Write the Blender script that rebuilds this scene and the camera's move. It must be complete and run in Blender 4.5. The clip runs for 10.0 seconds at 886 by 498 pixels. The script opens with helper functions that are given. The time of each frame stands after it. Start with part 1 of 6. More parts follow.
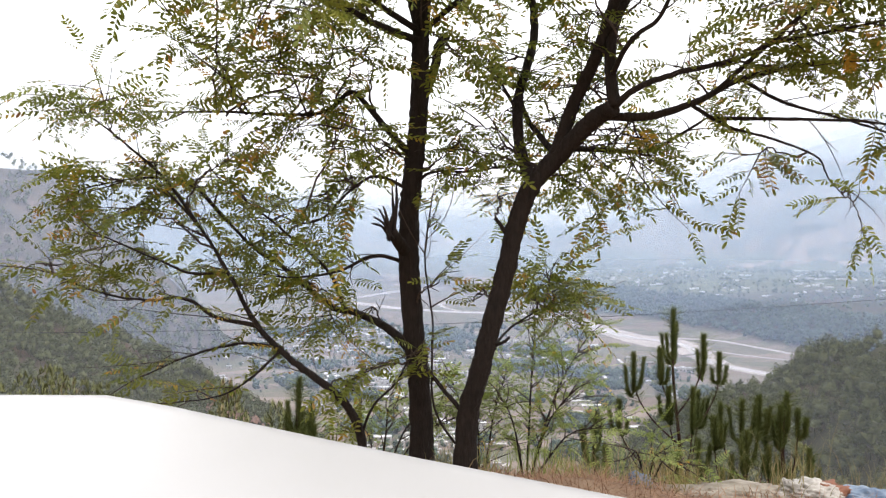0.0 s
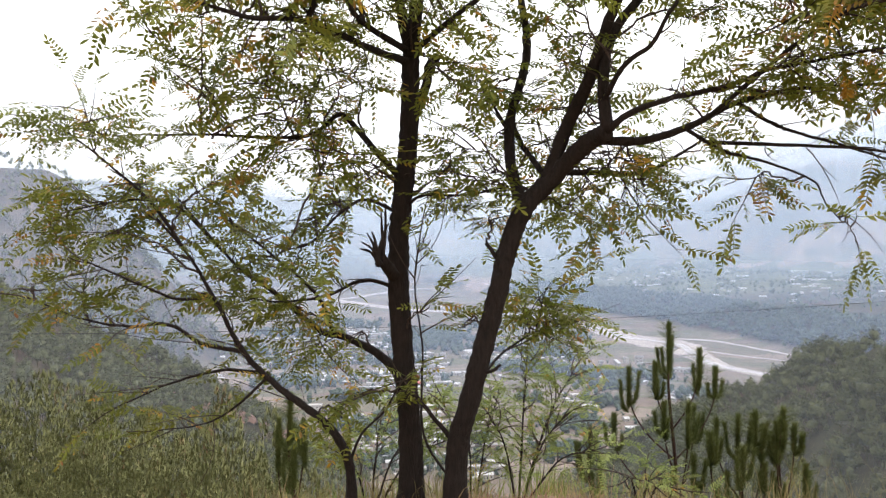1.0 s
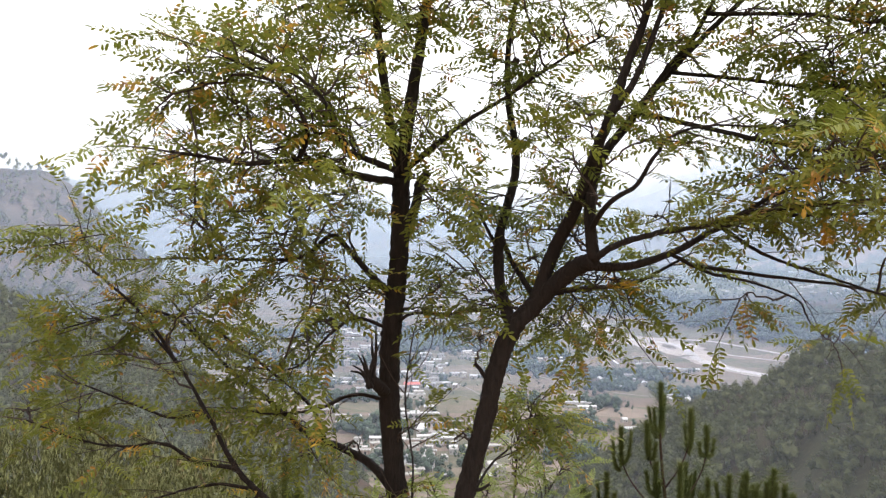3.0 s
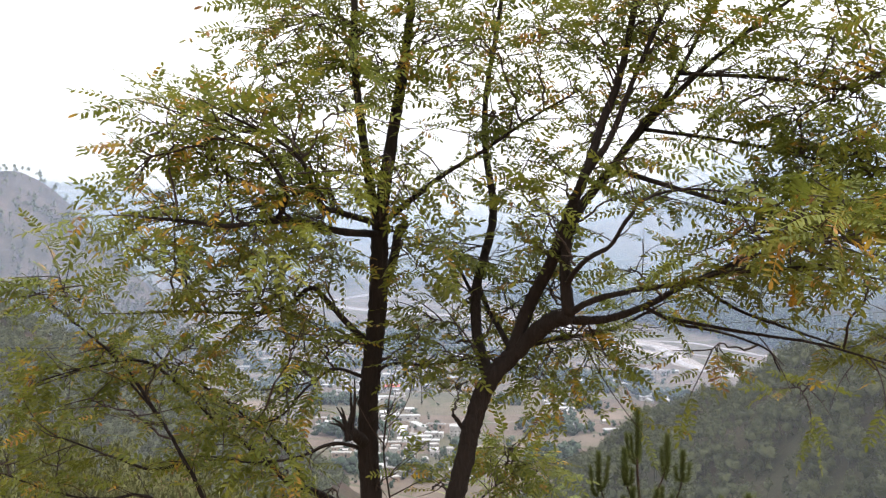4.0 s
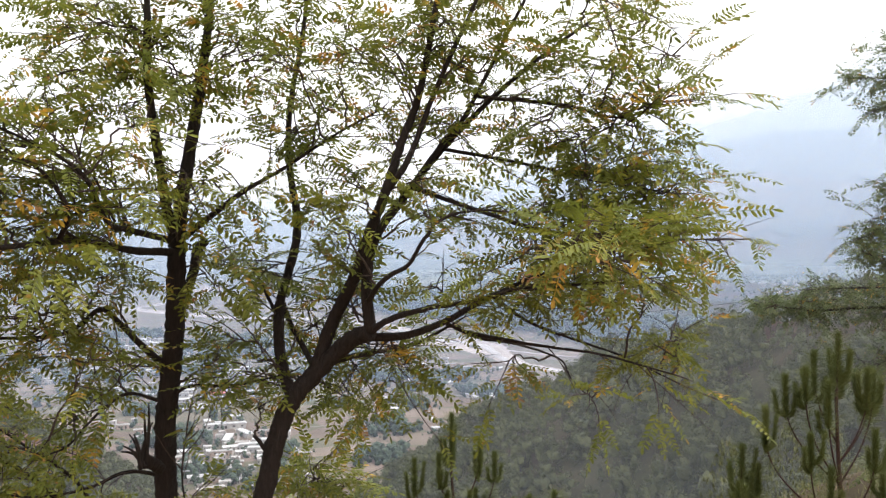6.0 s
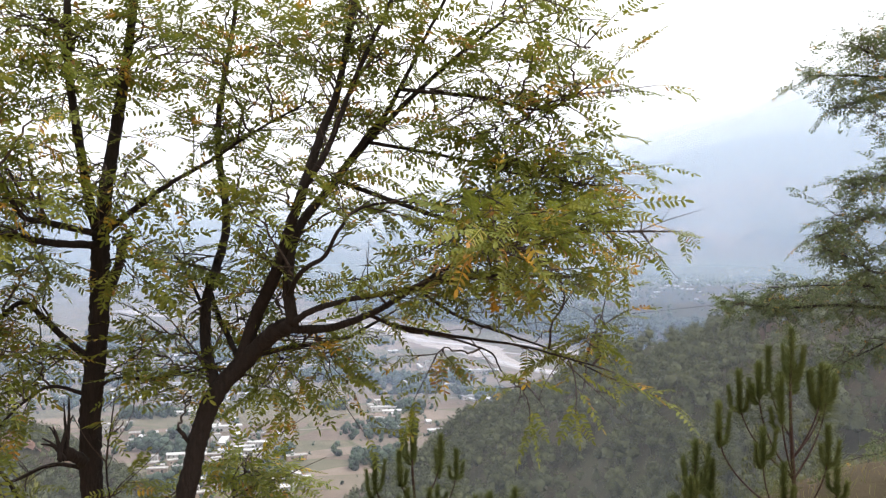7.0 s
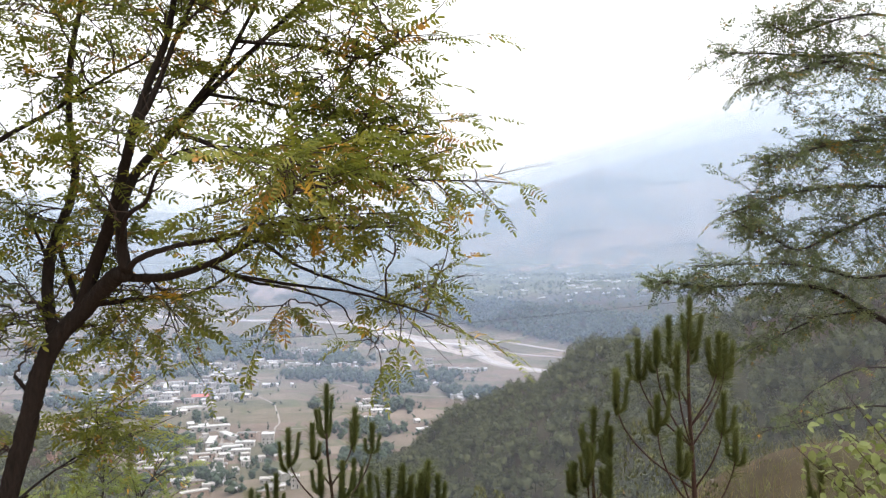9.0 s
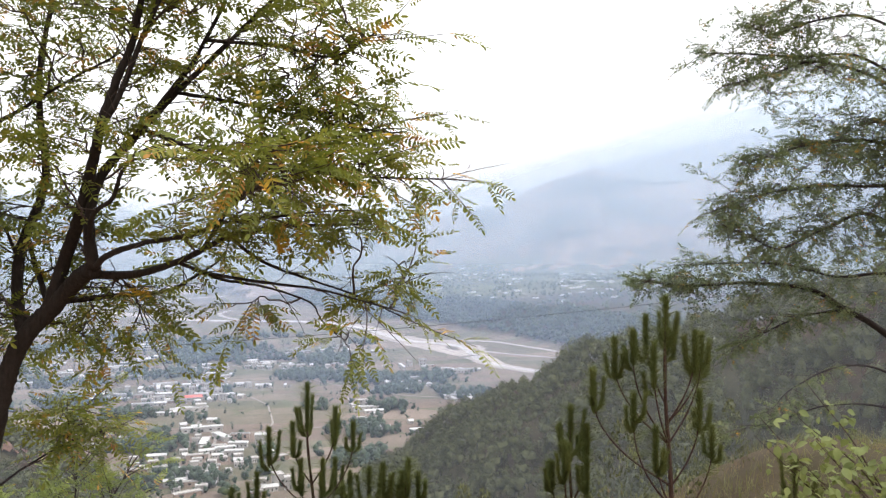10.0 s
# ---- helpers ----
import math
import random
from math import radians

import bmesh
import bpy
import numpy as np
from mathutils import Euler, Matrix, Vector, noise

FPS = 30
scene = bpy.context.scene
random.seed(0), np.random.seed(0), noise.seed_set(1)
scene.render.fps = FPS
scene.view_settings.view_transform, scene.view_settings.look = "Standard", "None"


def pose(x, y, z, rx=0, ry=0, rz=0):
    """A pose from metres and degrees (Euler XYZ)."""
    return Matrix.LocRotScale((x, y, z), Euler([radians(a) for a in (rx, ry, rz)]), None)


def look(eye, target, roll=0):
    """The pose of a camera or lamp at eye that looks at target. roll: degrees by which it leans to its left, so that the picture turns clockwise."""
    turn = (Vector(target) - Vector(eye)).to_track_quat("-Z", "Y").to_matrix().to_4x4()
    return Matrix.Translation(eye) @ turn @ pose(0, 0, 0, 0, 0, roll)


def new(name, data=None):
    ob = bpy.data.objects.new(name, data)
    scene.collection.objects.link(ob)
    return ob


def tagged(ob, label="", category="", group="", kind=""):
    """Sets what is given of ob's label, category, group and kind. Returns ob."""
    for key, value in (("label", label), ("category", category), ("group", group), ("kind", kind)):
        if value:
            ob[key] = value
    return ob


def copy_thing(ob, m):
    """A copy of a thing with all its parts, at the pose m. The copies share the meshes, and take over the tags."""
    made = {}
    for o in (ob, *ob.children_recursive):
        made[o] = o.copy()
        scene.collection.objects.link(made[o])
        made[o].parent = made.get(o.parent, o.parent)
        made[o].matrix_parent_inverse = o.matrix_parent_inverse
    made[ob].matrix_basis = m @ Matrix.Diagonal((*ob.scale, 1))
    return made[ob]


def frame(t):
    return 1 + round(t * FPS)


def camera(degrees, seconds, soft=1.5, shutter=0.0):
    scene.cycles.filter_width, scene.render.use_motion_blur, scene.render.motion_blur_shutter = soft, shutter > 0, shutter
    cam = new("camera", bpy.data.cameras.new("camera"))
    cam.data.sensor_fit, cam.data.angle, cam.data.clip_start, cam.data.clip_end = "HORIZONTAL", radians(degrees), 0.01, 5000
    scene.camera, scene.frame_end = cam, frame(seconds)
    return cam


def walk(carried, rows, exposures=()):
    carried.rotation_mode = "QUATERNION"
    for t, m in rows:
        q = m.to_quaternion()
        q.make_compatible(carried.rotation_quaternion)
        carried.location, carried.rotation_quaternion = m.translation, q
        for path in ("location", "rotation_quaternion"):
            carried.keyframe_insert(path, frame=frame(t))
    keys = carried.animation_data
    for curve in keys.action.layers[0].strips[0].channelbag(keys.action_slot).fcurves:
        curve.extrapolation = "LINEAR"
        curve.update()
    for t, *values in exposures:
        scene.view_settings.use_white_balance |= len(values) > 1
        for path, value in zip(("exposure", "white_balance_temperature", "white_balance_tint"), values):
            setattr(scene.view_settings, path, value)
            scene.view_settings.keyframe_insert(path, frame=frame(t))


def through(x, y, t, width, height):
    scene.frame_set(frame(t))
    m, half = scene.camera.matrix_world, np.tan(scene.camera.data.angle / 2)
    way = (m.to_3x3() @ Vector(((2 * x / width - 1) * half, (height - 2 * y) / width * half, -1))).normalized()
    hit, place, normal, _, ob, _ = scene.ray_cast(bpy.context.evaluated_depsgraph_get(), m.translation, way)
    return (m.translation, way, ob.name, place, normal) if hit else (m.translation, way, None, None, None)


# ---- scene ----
cam = camera(55.6, 10.0, soft=1.25)
PATH = [
    (0, (-0.048, 0.065, 1.117), (-0.026, 2.064, 1.094), 0.4),
    (0.5, (-0.041, 0.084, 1.128), (-0.016, 2.084, 1.106), 0.5),
    (1, (-0.013, 0.141, 1.236), (0.015, 2.141, 1.213), 0.5),
    (1.5, (0.005, 0.146, 1.341), (0.034, 2.146, 1.317), 0.5),
    (2, (0.021, 0.124, 1.462), (0.05, 2.123, 1.441), 0.5),
    (2.5, (0.022, 0.099, 1.631), (0.053, 2.099, 1.607), 0.5),
    (3.2, (0.022, 0.075, 1.866), (0.054, 2.075, 1.845), 0.5),
    (3.8, (0.03, 0.043, 2.012), (0.06, 2.043, 1.994), 0.5),
    (4, (0.032, 0.03, 2.047), (0.11, 2.029, 2.03), 0.5),
    (4.1, (0.033, 0.022, 2.06), (0.17, 2.018, 2.044), 0.5),
    (4.2, (0.034, 0.015, 2.072), (0.255, 2.003, 2.058), 0.4),
    (4.3, (0.036, 0.01, 2.083), (0.36, 1.985, 2.07), 0.3),
    (4.4, (0.038, 0.008, 2.092), (0.455, 1.964, 2.08), 0.3),
    (4.5, (0.039, 0.006, 2.099), (0.504, 1.951, 2.088), 0.3),
    (5, (0.049, 0.012, 2.121), (0.518, 1.956, 2.111), 0.3),
    (5.8, (0.118, 0.003, 2.124), (0.595, 1.945, 2.114), 0.3),
    (6.5, (0.283, -0.025, 2.109), (0.768, 1.915, 2.1), 0.3),
    (7, (0.484, -0.095, 2.079), (0.973, 1.844, 2.074), 0.2),
    (7.5, (0.712, -0.17, 2.061), (1.206, 1.768, 2.055), 0.0),
    (8, (0.914, -0.232, 2.026), (1.414, 1.704, 2.019), 0.0),
    (8.5, (1.072, -0.286, 1.942), (1.58, 1.649, 1.935), 0.0),
    (9, (1.185, -0.336, 1.841), (1.699, 1.596, 1.834), 0.1),
    (9.5, (1.268, -0.38, 1.818), (1.789, 1.551, 1.812), 0.2),
    (10, (1.301, -0.406, 1.827), (1.83, 1.523, 1.821), 0.1),
]
walk(cam, [(t, look(eye, target, roll)) for t, eye, target, roll in PATH])

# ---- light ----
scene.view_settings.exposure = 0.0
world = bpy.data.worlds.new("hazy_sky")
scene.world = world
world.use_nodes = True
wn, wl = world.node_tree.nodes, world.node_tree.links
wn.clear()
SUN_EL, SUN_AZ = radians(56), radians(105)
sky = wn.new("ShaderNodeTexSky")
sky.sky_type, sky.sun_disc, sky.sun_elevation, sky.sun_rotation = "NISHITA", False, SUN_EL, SUN_AZ
sky.air_density, sky.dust_density = 1.0, 4.0
bg_sky, bg_cloud, wmix, wout = (wn.new(n) for n in ("ShaderNodeBackground", "ShaderNodeBackground", "ShaderNodeAddShader", "ShaderNodeOutputWorld"))
bg_sky.inputs["Strength"].default_value = 0.05
bg_cloud.inputs["Color"].default_value = (1.0, 0.985, 0.975, 1)
bg_cloud.inputs["Strength"].default_value = 1.85
wl.new(sky.outputs[0], bg_sky.inputs["Color"])
wl.new(bg_sky.outputs[0], wmix.inputs[0])
wl.new(bg_cloud.outputs[0], wmix.inputs[1])
wl.new(wmix.outputs[0], wout.inputs["Surface"])
sun = new("sun", bpy.data.lights.new("sun", "SUN"))
sun.data.energy, sun.data.angle, sun.data.color = 2.2, radians(12), (1.0, 0.95, 0.86)
sun.matrix_world = look((0, 0, 0), (-math.sin(SUN_AZ) * math.cos(SUN_EL), -math.cos(SUN_AZ) * math.cos(SUN_EL), -math.sin(SUN_EL)))


# ---- materials ----
class Mat:
    """A node material under construction."""

    def __init__(self, name, rough=0.8, metal=0.0, spec=0.3):
        self.m = bpy.data.materials.new(name)
        self.m.use_nodes = True
        self.n, self.l = self.m.node_tree.nodes, self.m.node_tree.links
        self.p = self.n["Principled BSDF"]
        self.p.inputs["Roughness"].default_value = rough
        self.p.inputs["Metallic"].default_value = metal
        self.p.inputs["Specular IOR Level"].default_value = spec
        self.out = self.n["Material Output"]

    def node(self, kind, links=(), **values):
        nd = self.n.new(kind)
        for k, v in values.items():
            nd.inputs[k.replace("_", " ")].default_value = v
        for k, s in links:
            self.l.new(s, nd.inputs[k])
        return nd

    def where(self):
        return self.node("ShaderNodeNewGeometry").outputs["Position"]

    def island(self):
        return self.node("ShaderNodeNewGeometry").outputs["Random Per Island"]

    def one(self):
        return self.node("ShaderNodeObjectInfo").outputs["Random"]

    def noise(self, scale, detail=4.0, vec=None, rough=0.6):
        nd = self.node("ShaderNodeTexNoise", Scale=scale, Detail=detail, Roughness=rough)
        self.l.new(vec or self.where(), nd.inputs["Vector"])
        return nd.outputs["Fac"]

    def stretch(self, scale, vec=None):
        nd = self.node("ShaderNodeMapping")
        nd.inputs["Scale"].default_value = scale
        self.l.new(vec or self.where(), nd.inputs["Vector"])
        return nd.outputs["Vector"]

    def ramp(self, fac, stops):
        nd = self.n.new("ShaderNodeValToRGB")
        els = nd.color_ramp.elements
        while len(els) < len(stops):
            els.new(0.5)
        for e, (p, c) in zip(els, stops):
            e.position, e.color = p, (*c, 1)
        self.l.new(fac, nd.inputs["Fac"])
        return nd.outputs["Color"]

    def mix(self, fac, a, b, blend="MIX"):
        nd = self.n.new("ShaderNodeMix")
        nd.data_type, nd.blend_type = "RGBA", blend
        for s, v in ((nd.inputs[0], fac), (nd.inputs[6], a), (nd.inputs[7], b)):
            if isinstance(v, (int, float)):
                s.default_value = v
            elif isinstance(v, tuple):
                s.default_value = (*v, 1)
            else:
                self.l.new(v, s)
        return nd.outputs[2]

    def math(self, op, a, b=0.5, clamp=False):
        nd = self.n.new("ShaderNodeMath")
        nd.operation, nd.use_clamp = op, clamp
        for s, v in zip(nd.inputs, (a, b)):
            if isinstance(v, (int, float)):
                s.default_value = v
            else:
                self.l.new(v, s)
        return nd.outputs[0]

    def colour(self, c):
        if isinstance(c, tuple):
            self.p.inputs["Base Color"].default_value = (*c, 1)
        else:
            self.l.new(c, self.p.inputs["Base Color"])
        return self

    def bump(self, h, strength=0.5, dist=0.01):
        nd = self.node("ShaderNodeBump", Strength=strength, Distance=dist)
        self.l.new(h, nd.inputs["Height"])
        self.l.new(nd.outputs[0], self.p.inputs["Normal"])
        return self

    def leafy(self, colour, through=0.35):
        """Light that passes the blade, besides what it reflects."""
        tr = self.node("ShaderNodeBsdfTranslucent", [("Color", colour)])
        mx = self.node("ShaderNodeMixShader", [(1, self.p.outputs[0]), (2, tr.outputs[0])], Fac=through)
        self.l.new(mx.outputs[0], self.out.inputs["Surface"])
        return self


def bark_mat(name, dark, light, scale=1.0):
    m = Mat(name, 0.9)
    v = m.stretch((scale, scale, scale * 0.22))
    n1, n2 = m.noise(70, 6, v), m.noise(9, 3)
    m.colour(m.mix(m.math("MULTIPLY", n2, 0.7), m.ramp(n1, [(0.35, dark), (0.7, light)]), tuple(c * 1.3 for c in light)))
    return m.bump(n1, 1.0, 0.02).m


def leaf_mat(name, greens, dry, through=0.42, dry_at=0.622, scale=3.0, rand="island", rough=0.0):
    m = Mat(name, 0.55, spec=0.3)
    r = m.one() if rand == "one" else m.island()
    big = m.noise(scale, 3)
    big = m.math("ADD", m.math("MULTIPLY", big, 0.6), m.math("MULTIPLY", m.noise(scale * 3.1, 2), 0.5))
    g = m.ramp(m.math("ADD", m.math("MULTIPLY", r, 0.16), m.math("MULTIPLY", big, 0.8)), [(0.2, greens[0]), (0.5, greens[1]), (0.8, greens[2])])
    mask = m.math("ADD", m.noise(scale * 1.9, 3), m.math("MULTIPLY", r, 0.05))
    mask = m.ramp(mask, [(dry_at - 0.02, (0, 0, 0)), (dry_at + 0.06, (1, 1, 1))])
    c = m.mix(mask, g, m.ramp(r, [(0.0, dry[0]), (0.6, dry[1]), (1.0, dry[2])]))
    c = m.mix(0.15, c, m.ramp(m.noise(160, 2), [(0.3, (0.3, 0.3, 0.3)), (0.7, (1, 1, 1))]), "MULTIPLY")
    m.colour(c)
    if rough:
        m.bump(m.noise(rough, 6), 1.0, 1.2 / rough)
    return m.leafy(c, through).m


LOCUST_GREENS = [(0.06, 0.08, 0.018), (0.16, 0.188, 0.028), (0.34, 0.325, 0.05)]
LOCUST_DRY = [(0.6, 0.42, 0.045), (0.52, 0.28, 0.04), (0.27, 0.13, 0.06)]
M_BARK = bark_mat("dark_locust_bark", (0.004, 0.003, 0.0028), (0.026, 0.019, 0.016))
M_TWIG = bark_mat("twig_bark", (0.02, 0.014, 0.011), (0.07, 0.05, 0.04))
M_LEAF = leaf_mat("locust_leaf", LOCUST_GREENS, LOCUST_DRY)
M_LEAF_ONE = leaf_mat("locust_leaf_single", LOCUST_GREENS, LOCUST_DRY, rand="one")
M_PINE_BARK = bark_mat("pine_bark", (0.02, 0.012, 0.009), (0.065, 0.036, 0.026))
M_LEAF_SIDE = leaf_mat("grey_locust_leaf", [(0.06, 0.09, 0.038), (0.12, 0.155, 0.06), (0.24, 0.25, 0.1)], LOCUST_DRY, 0.42, 0.66)
M_NEEDLE = leaf_mat("pine_needles", [(0.06, 0.085, 0.028), (0.115, 0.14, 0.042), (0.2, 0.21, 0.075)], [(0.22, 0.17, 0.06)] * 3, 0.3, 0.75)
M_BROAD = leaf_mat("broad_leaf", [(0.09, 0.125, 0.035), (0.17, 0.21, 0.065), (0.3, 0.33, 0.12)], [(0.35, 0.28, 0.06)] * 3, 0.4, 0.75, 5.0)
M_SAPLING = leaf_mat("sapling_leaf", [(0.13, 0.19, 0.045), (0.22, 0.28, 0.07), (0.34, 0.37, 0.1)], LOCUST_DRY, 0.45, 0.66)
M_SHRUB = leaf_mat("slope_shrub_leaf", [(0.115, 0.126, 0.048), (0.2, 0.208, 0.08), (0.29, 0.285, 0.12)], [(0.28, 0.2, 0.1)] * 3, 0.25, 0.66, 0.6)
M_GRASS = leaf_mat("dry_grass", [(0.14, 0.15, 0.05), (0.26, 0.22, 0.09), (0.4, 0.31, 0.16)], [(0.45, 0.33, 0.18)] * 3, 0.3, 0.6, 1.0)
M_WOODS = leaf_mat("far_pine_crowns", [(0.062, 0.074, 0.036), (0.122, 0.14, 0.062), (0.21, 0.218, 0.1)], [(0.13, 0.095, 0.062)] * 3, 0.4, 0.74, 0.11, rough=1.6)
M_TERRACE_TREE = leaf_mat("terrace_tree_crowns", [(0.045, 0.068, 0.038), (0.07, 0.098, 0.05), (0.105, 0.135, 0.065)], [(0.15, 0.13, 0.07)] * 3, 0.05, 0.75, 0.02)
M_VALLEY_TREE = leaf_mat("valley_tree_crowns", [(0.02, 0.042, 0.028), (0.038, 0.066, 0.036), (0.07, 0.1, 0.045)], [(0.15, 0.13, 0.07)] * 3, 0.05, 0.75, 0.02, rough=1.2)


def ground_mat():
    m = Mat("hillside_and_valley_soil", 0.95, spec=0.15)
    far = m.noise(0.012, 8, rough=0.7)
    near = m.noise(2.2, 8)
    soil = m.ramp(near, [(0.3, (0.14, 0.09, 0.06)), (0.5, (0.26, 0.175, 0.115)), (0.75, (0.38, 0.275, 0.19))])
    slope = m.ramp(far, [(0.32, (0.085, 0.048, 0.036)), (0.48, (0.052, 0.05, 0.028)), (0.68, (0.032, 0.043, 0.02))])
    slope = m.mix(0.75, slope, m.ramp(m.noise(0.35, 8, rough=0.75), [(0.3, (0.35, 0.33, 0.32)), (0.7, (1.35, 1.25, 1.2))]), "MULTIPLY")
    vor = m.node("ShaderNodeTexVoronoi", [("Vector", m.stretch((0.008, 0.022, 0.0)))], Scale=1.0, Randomness=0.8)
    sep = m.node("ShaderNodeSeparateColor", [("Color", vor.outputs["Color"])])
    fields = m.ramp(sep.outputs[0], [(0.0, (0.13, 0.09, 0.075)), (0.3, (0.17, 0.125, 0.105)), (0.5, (0.085, 0.092, 0.052)), (0.62, (0.19, 0.145, 0.12)), (0.8, (0.11, 0.105, 0.07)), (0.92, (0.23, 0.175, 0.145))])
    fields = m.mix(0.35, fields, m.ramp(m.noise(0.03, 8), [(0.35, (0.07, 0.075, 0.05)), (0.65, (0.2, 0.16, 0.13))]))
    edge = m.node("ShaderNodeTexVoronoi", [("Vector", m.stretch((0.008, 0.022, 0.0)))], Scale=1.0, Randomness=0.8)
    edge.feature = "DISTANCE_TO_EDGE"
    fields = m.mix(m.ramp(edge.outputs["Distance"], [(0.012, (0.7, 0.7, 0.7)), (0.03, (0, 0, 0))]), fields, (0.09, 0.1, 0.055))
    pos = m.node("ShaderNodeSeparateXYZ", [("Vector", m.where())])
    flat = m.math("MULTIPLY", m.math("ADD", pos.outputs["Z"], 184.0), -0.14, True)
    terrace = m.math("MULTIPLY", m.math("SUBTRACT", pos.outputs["Y"], 1900.0), 0.004, True)
    terrace = m.math("MULTIPLY", terrace, m.math("MULTIPLY", m.math("ADD", pos.outputs["Z"], 152.0), 0.1, True))
    terrace = m.math("MULTIPLY", terrace, m.math("MULTIPLY", m.math("SUBTRACT", -10.0, pos.outputs["Z"]), 0.02, True))
    low = m.math("MAXIMUM", flat, m.math("MULTIPLY", terrace, 0.85))
    tilled = m.ramp(m.noise(1.0, 7, m.stretch((0.0028, 0.0045, 0.012)), 0.7), [(0.44, (0, 0, 0)), (0.52, (1, 1, 1))])
    beyond = m.math("MULTIPLY", m.math("SUBTRACT", pos.outputs["Y"], 2500.0), 0.002, True)
    slope = m.mix(m.math("MULTIPLY", tilled, beyond), slope, m.ramp(m.noise(0.01, 4), [(0.35, (0.2, 0.15, 0.13)), (0.65, (0.42, 0.31, 0.26))]))
    west = m.math("MULTIPLY", m.math("SUBTRACT", -270.0, pos.outputs["X"]), 0.01, True)
    slope = m.mix(m.math("MULTIPLY", west, 0.85), slope, m.ramp(m.noise(0.018, 8, rough=0.75), [(0.36, (0.055, 0.056, 0.047)), (0.5, (0.105, 0.093, 0.083)), (0.66, (0.17, 0.135, 0.12))]))
    green = m.ramp(m.noise(0.009, 6, rough=0.7), [(0.38, (0.05, 0.075, 0.045)), (0.5, (0.11, 0.135, 0.08)), (0.62, (0.19, 0.185, 0.13)), (0.72, (0.3, 0.25, 0.2))])
    fields = m.mix(m.math("MULTIPLY", terrace, 0.8), fields, green)
    c = m.mix(low, slope, fields)
    close = m.math("MULTIPLY", m.math("ADD", pos.outputs["Z"], 14.0), 0.12, True)
    closey = m.math("MULTIPLY", m.math("SUBTRACT", 7.5, pos.outputs["Y"]), 0.4, True)
    c = m.mix(m.math("MULTIPLY", close, closey), c, soil)
    m.colour(c)
    return m.bump(m.noise(14, 8), 0.6, 0.03).m


M_GROUND = ground_mat()


def plain(name, a, b, scale=20.0, rough=0.8, metal=0.0, bump=0.2, spec=0.3):
    m = Mat(name, rough, metal, spec)
    n = m.noise(scale, 5)
    m.colour(m.ramp(n, [(0.3, a), (0.7, b)]))
    return m.bump(n, bump, 0.01).m


M_GRAVEL = plain("pale_river_gravel", (0.3, 0.26, 0.24), (0.42, 0.37, 0.345), 0.02)
M_WATER = plain("silty_river_water", (0.35, 0.318, 0.305), (0.43, 0.4, 0.388), 0.01, 0.3)
M_ROAD = plain("pale_dirt_road", (0.22, 0.19, 0.165), (0.3, 0.265, 0.235), 0.1)
M_CAR = plain("white_car_paint", (0.3, 0.297, 0.3), (0.38, 0.375, 0.38), 3.0, 0.25, 0.0, 0.02, 0.5)
M_RUBBER = plain("tyre_rubber", (0.015, 0.015, 0.015), (0.03, 0.03, 0.03), 60)
M_WIRE = plain("dark_cable", (0.03, 0.03, 0.03), (0.05, 0.05, 0.05), 50)


# ---- mesh helpers ----
def tidy(a):
    return np.asarray(a, dtype=float)


def from_arrays(name, verts, faces, material, smooth=True):
    me = bpy.data.meshes.new(name)
    me.from_pydata(np.asarray(verts).tolist(), [], faces if isinstance(faces, list) else faces.tolist())
    me.materials.append(material)
    if smooth:
        me.polygons.foreach_set("use_smooth", [True] * len(me.polygons))
    me.update()
    return me


def piece(name, mesh, parent=None, label="", category="", group="", kind=""):
    ob = new(name, mesh)
    if parent is not None:
        ob.parent = parent
    return tagged(ob, label, category, group, kind)


class Soup:
    """Collects vertices and faces for one mesh."""

    def __init__(self):
        self.v, self.f, self.n = [], [], 0

    def add(self, verts, faces):
        verts = np.asarray(verts, float)
        self.v.append(verts)
        k = self.n
        self.f.extend([tuple(i + k for i in f) for f in faces])
        self.n += len(verts)

    def mesh(self, name, material, smooth=True):
        return from_arrays(name, np.vstack(self.v), self.f, material, smooth)


def spline(pts, steps):
    """Catmull-Rom points through pts, and the share of the way at each."""
    p = tidy(pts)
    p = np.vstack([2 * p[0] - p[1], p, 2 * p[-1] - p[-2]])
    out = []
    for i in range(1, len(p) - 2):
        t = np.linspace(0, 1, steps, endpoint=False)[:, None]
        a, b, c, d = p[i - 1], p[i], p[i + 1], p[i + 2]
        out.append(0.5 * (2 * b + (c - a) * t + (2 * a - 5 * b + 4 * c - d) * t**2 + (3 * b - a - 3 * c + d) * t**3))
    out.append(p[-2][None])
    out = np.vstack(out)
    return out, np.linspace(0, 1, len(out))


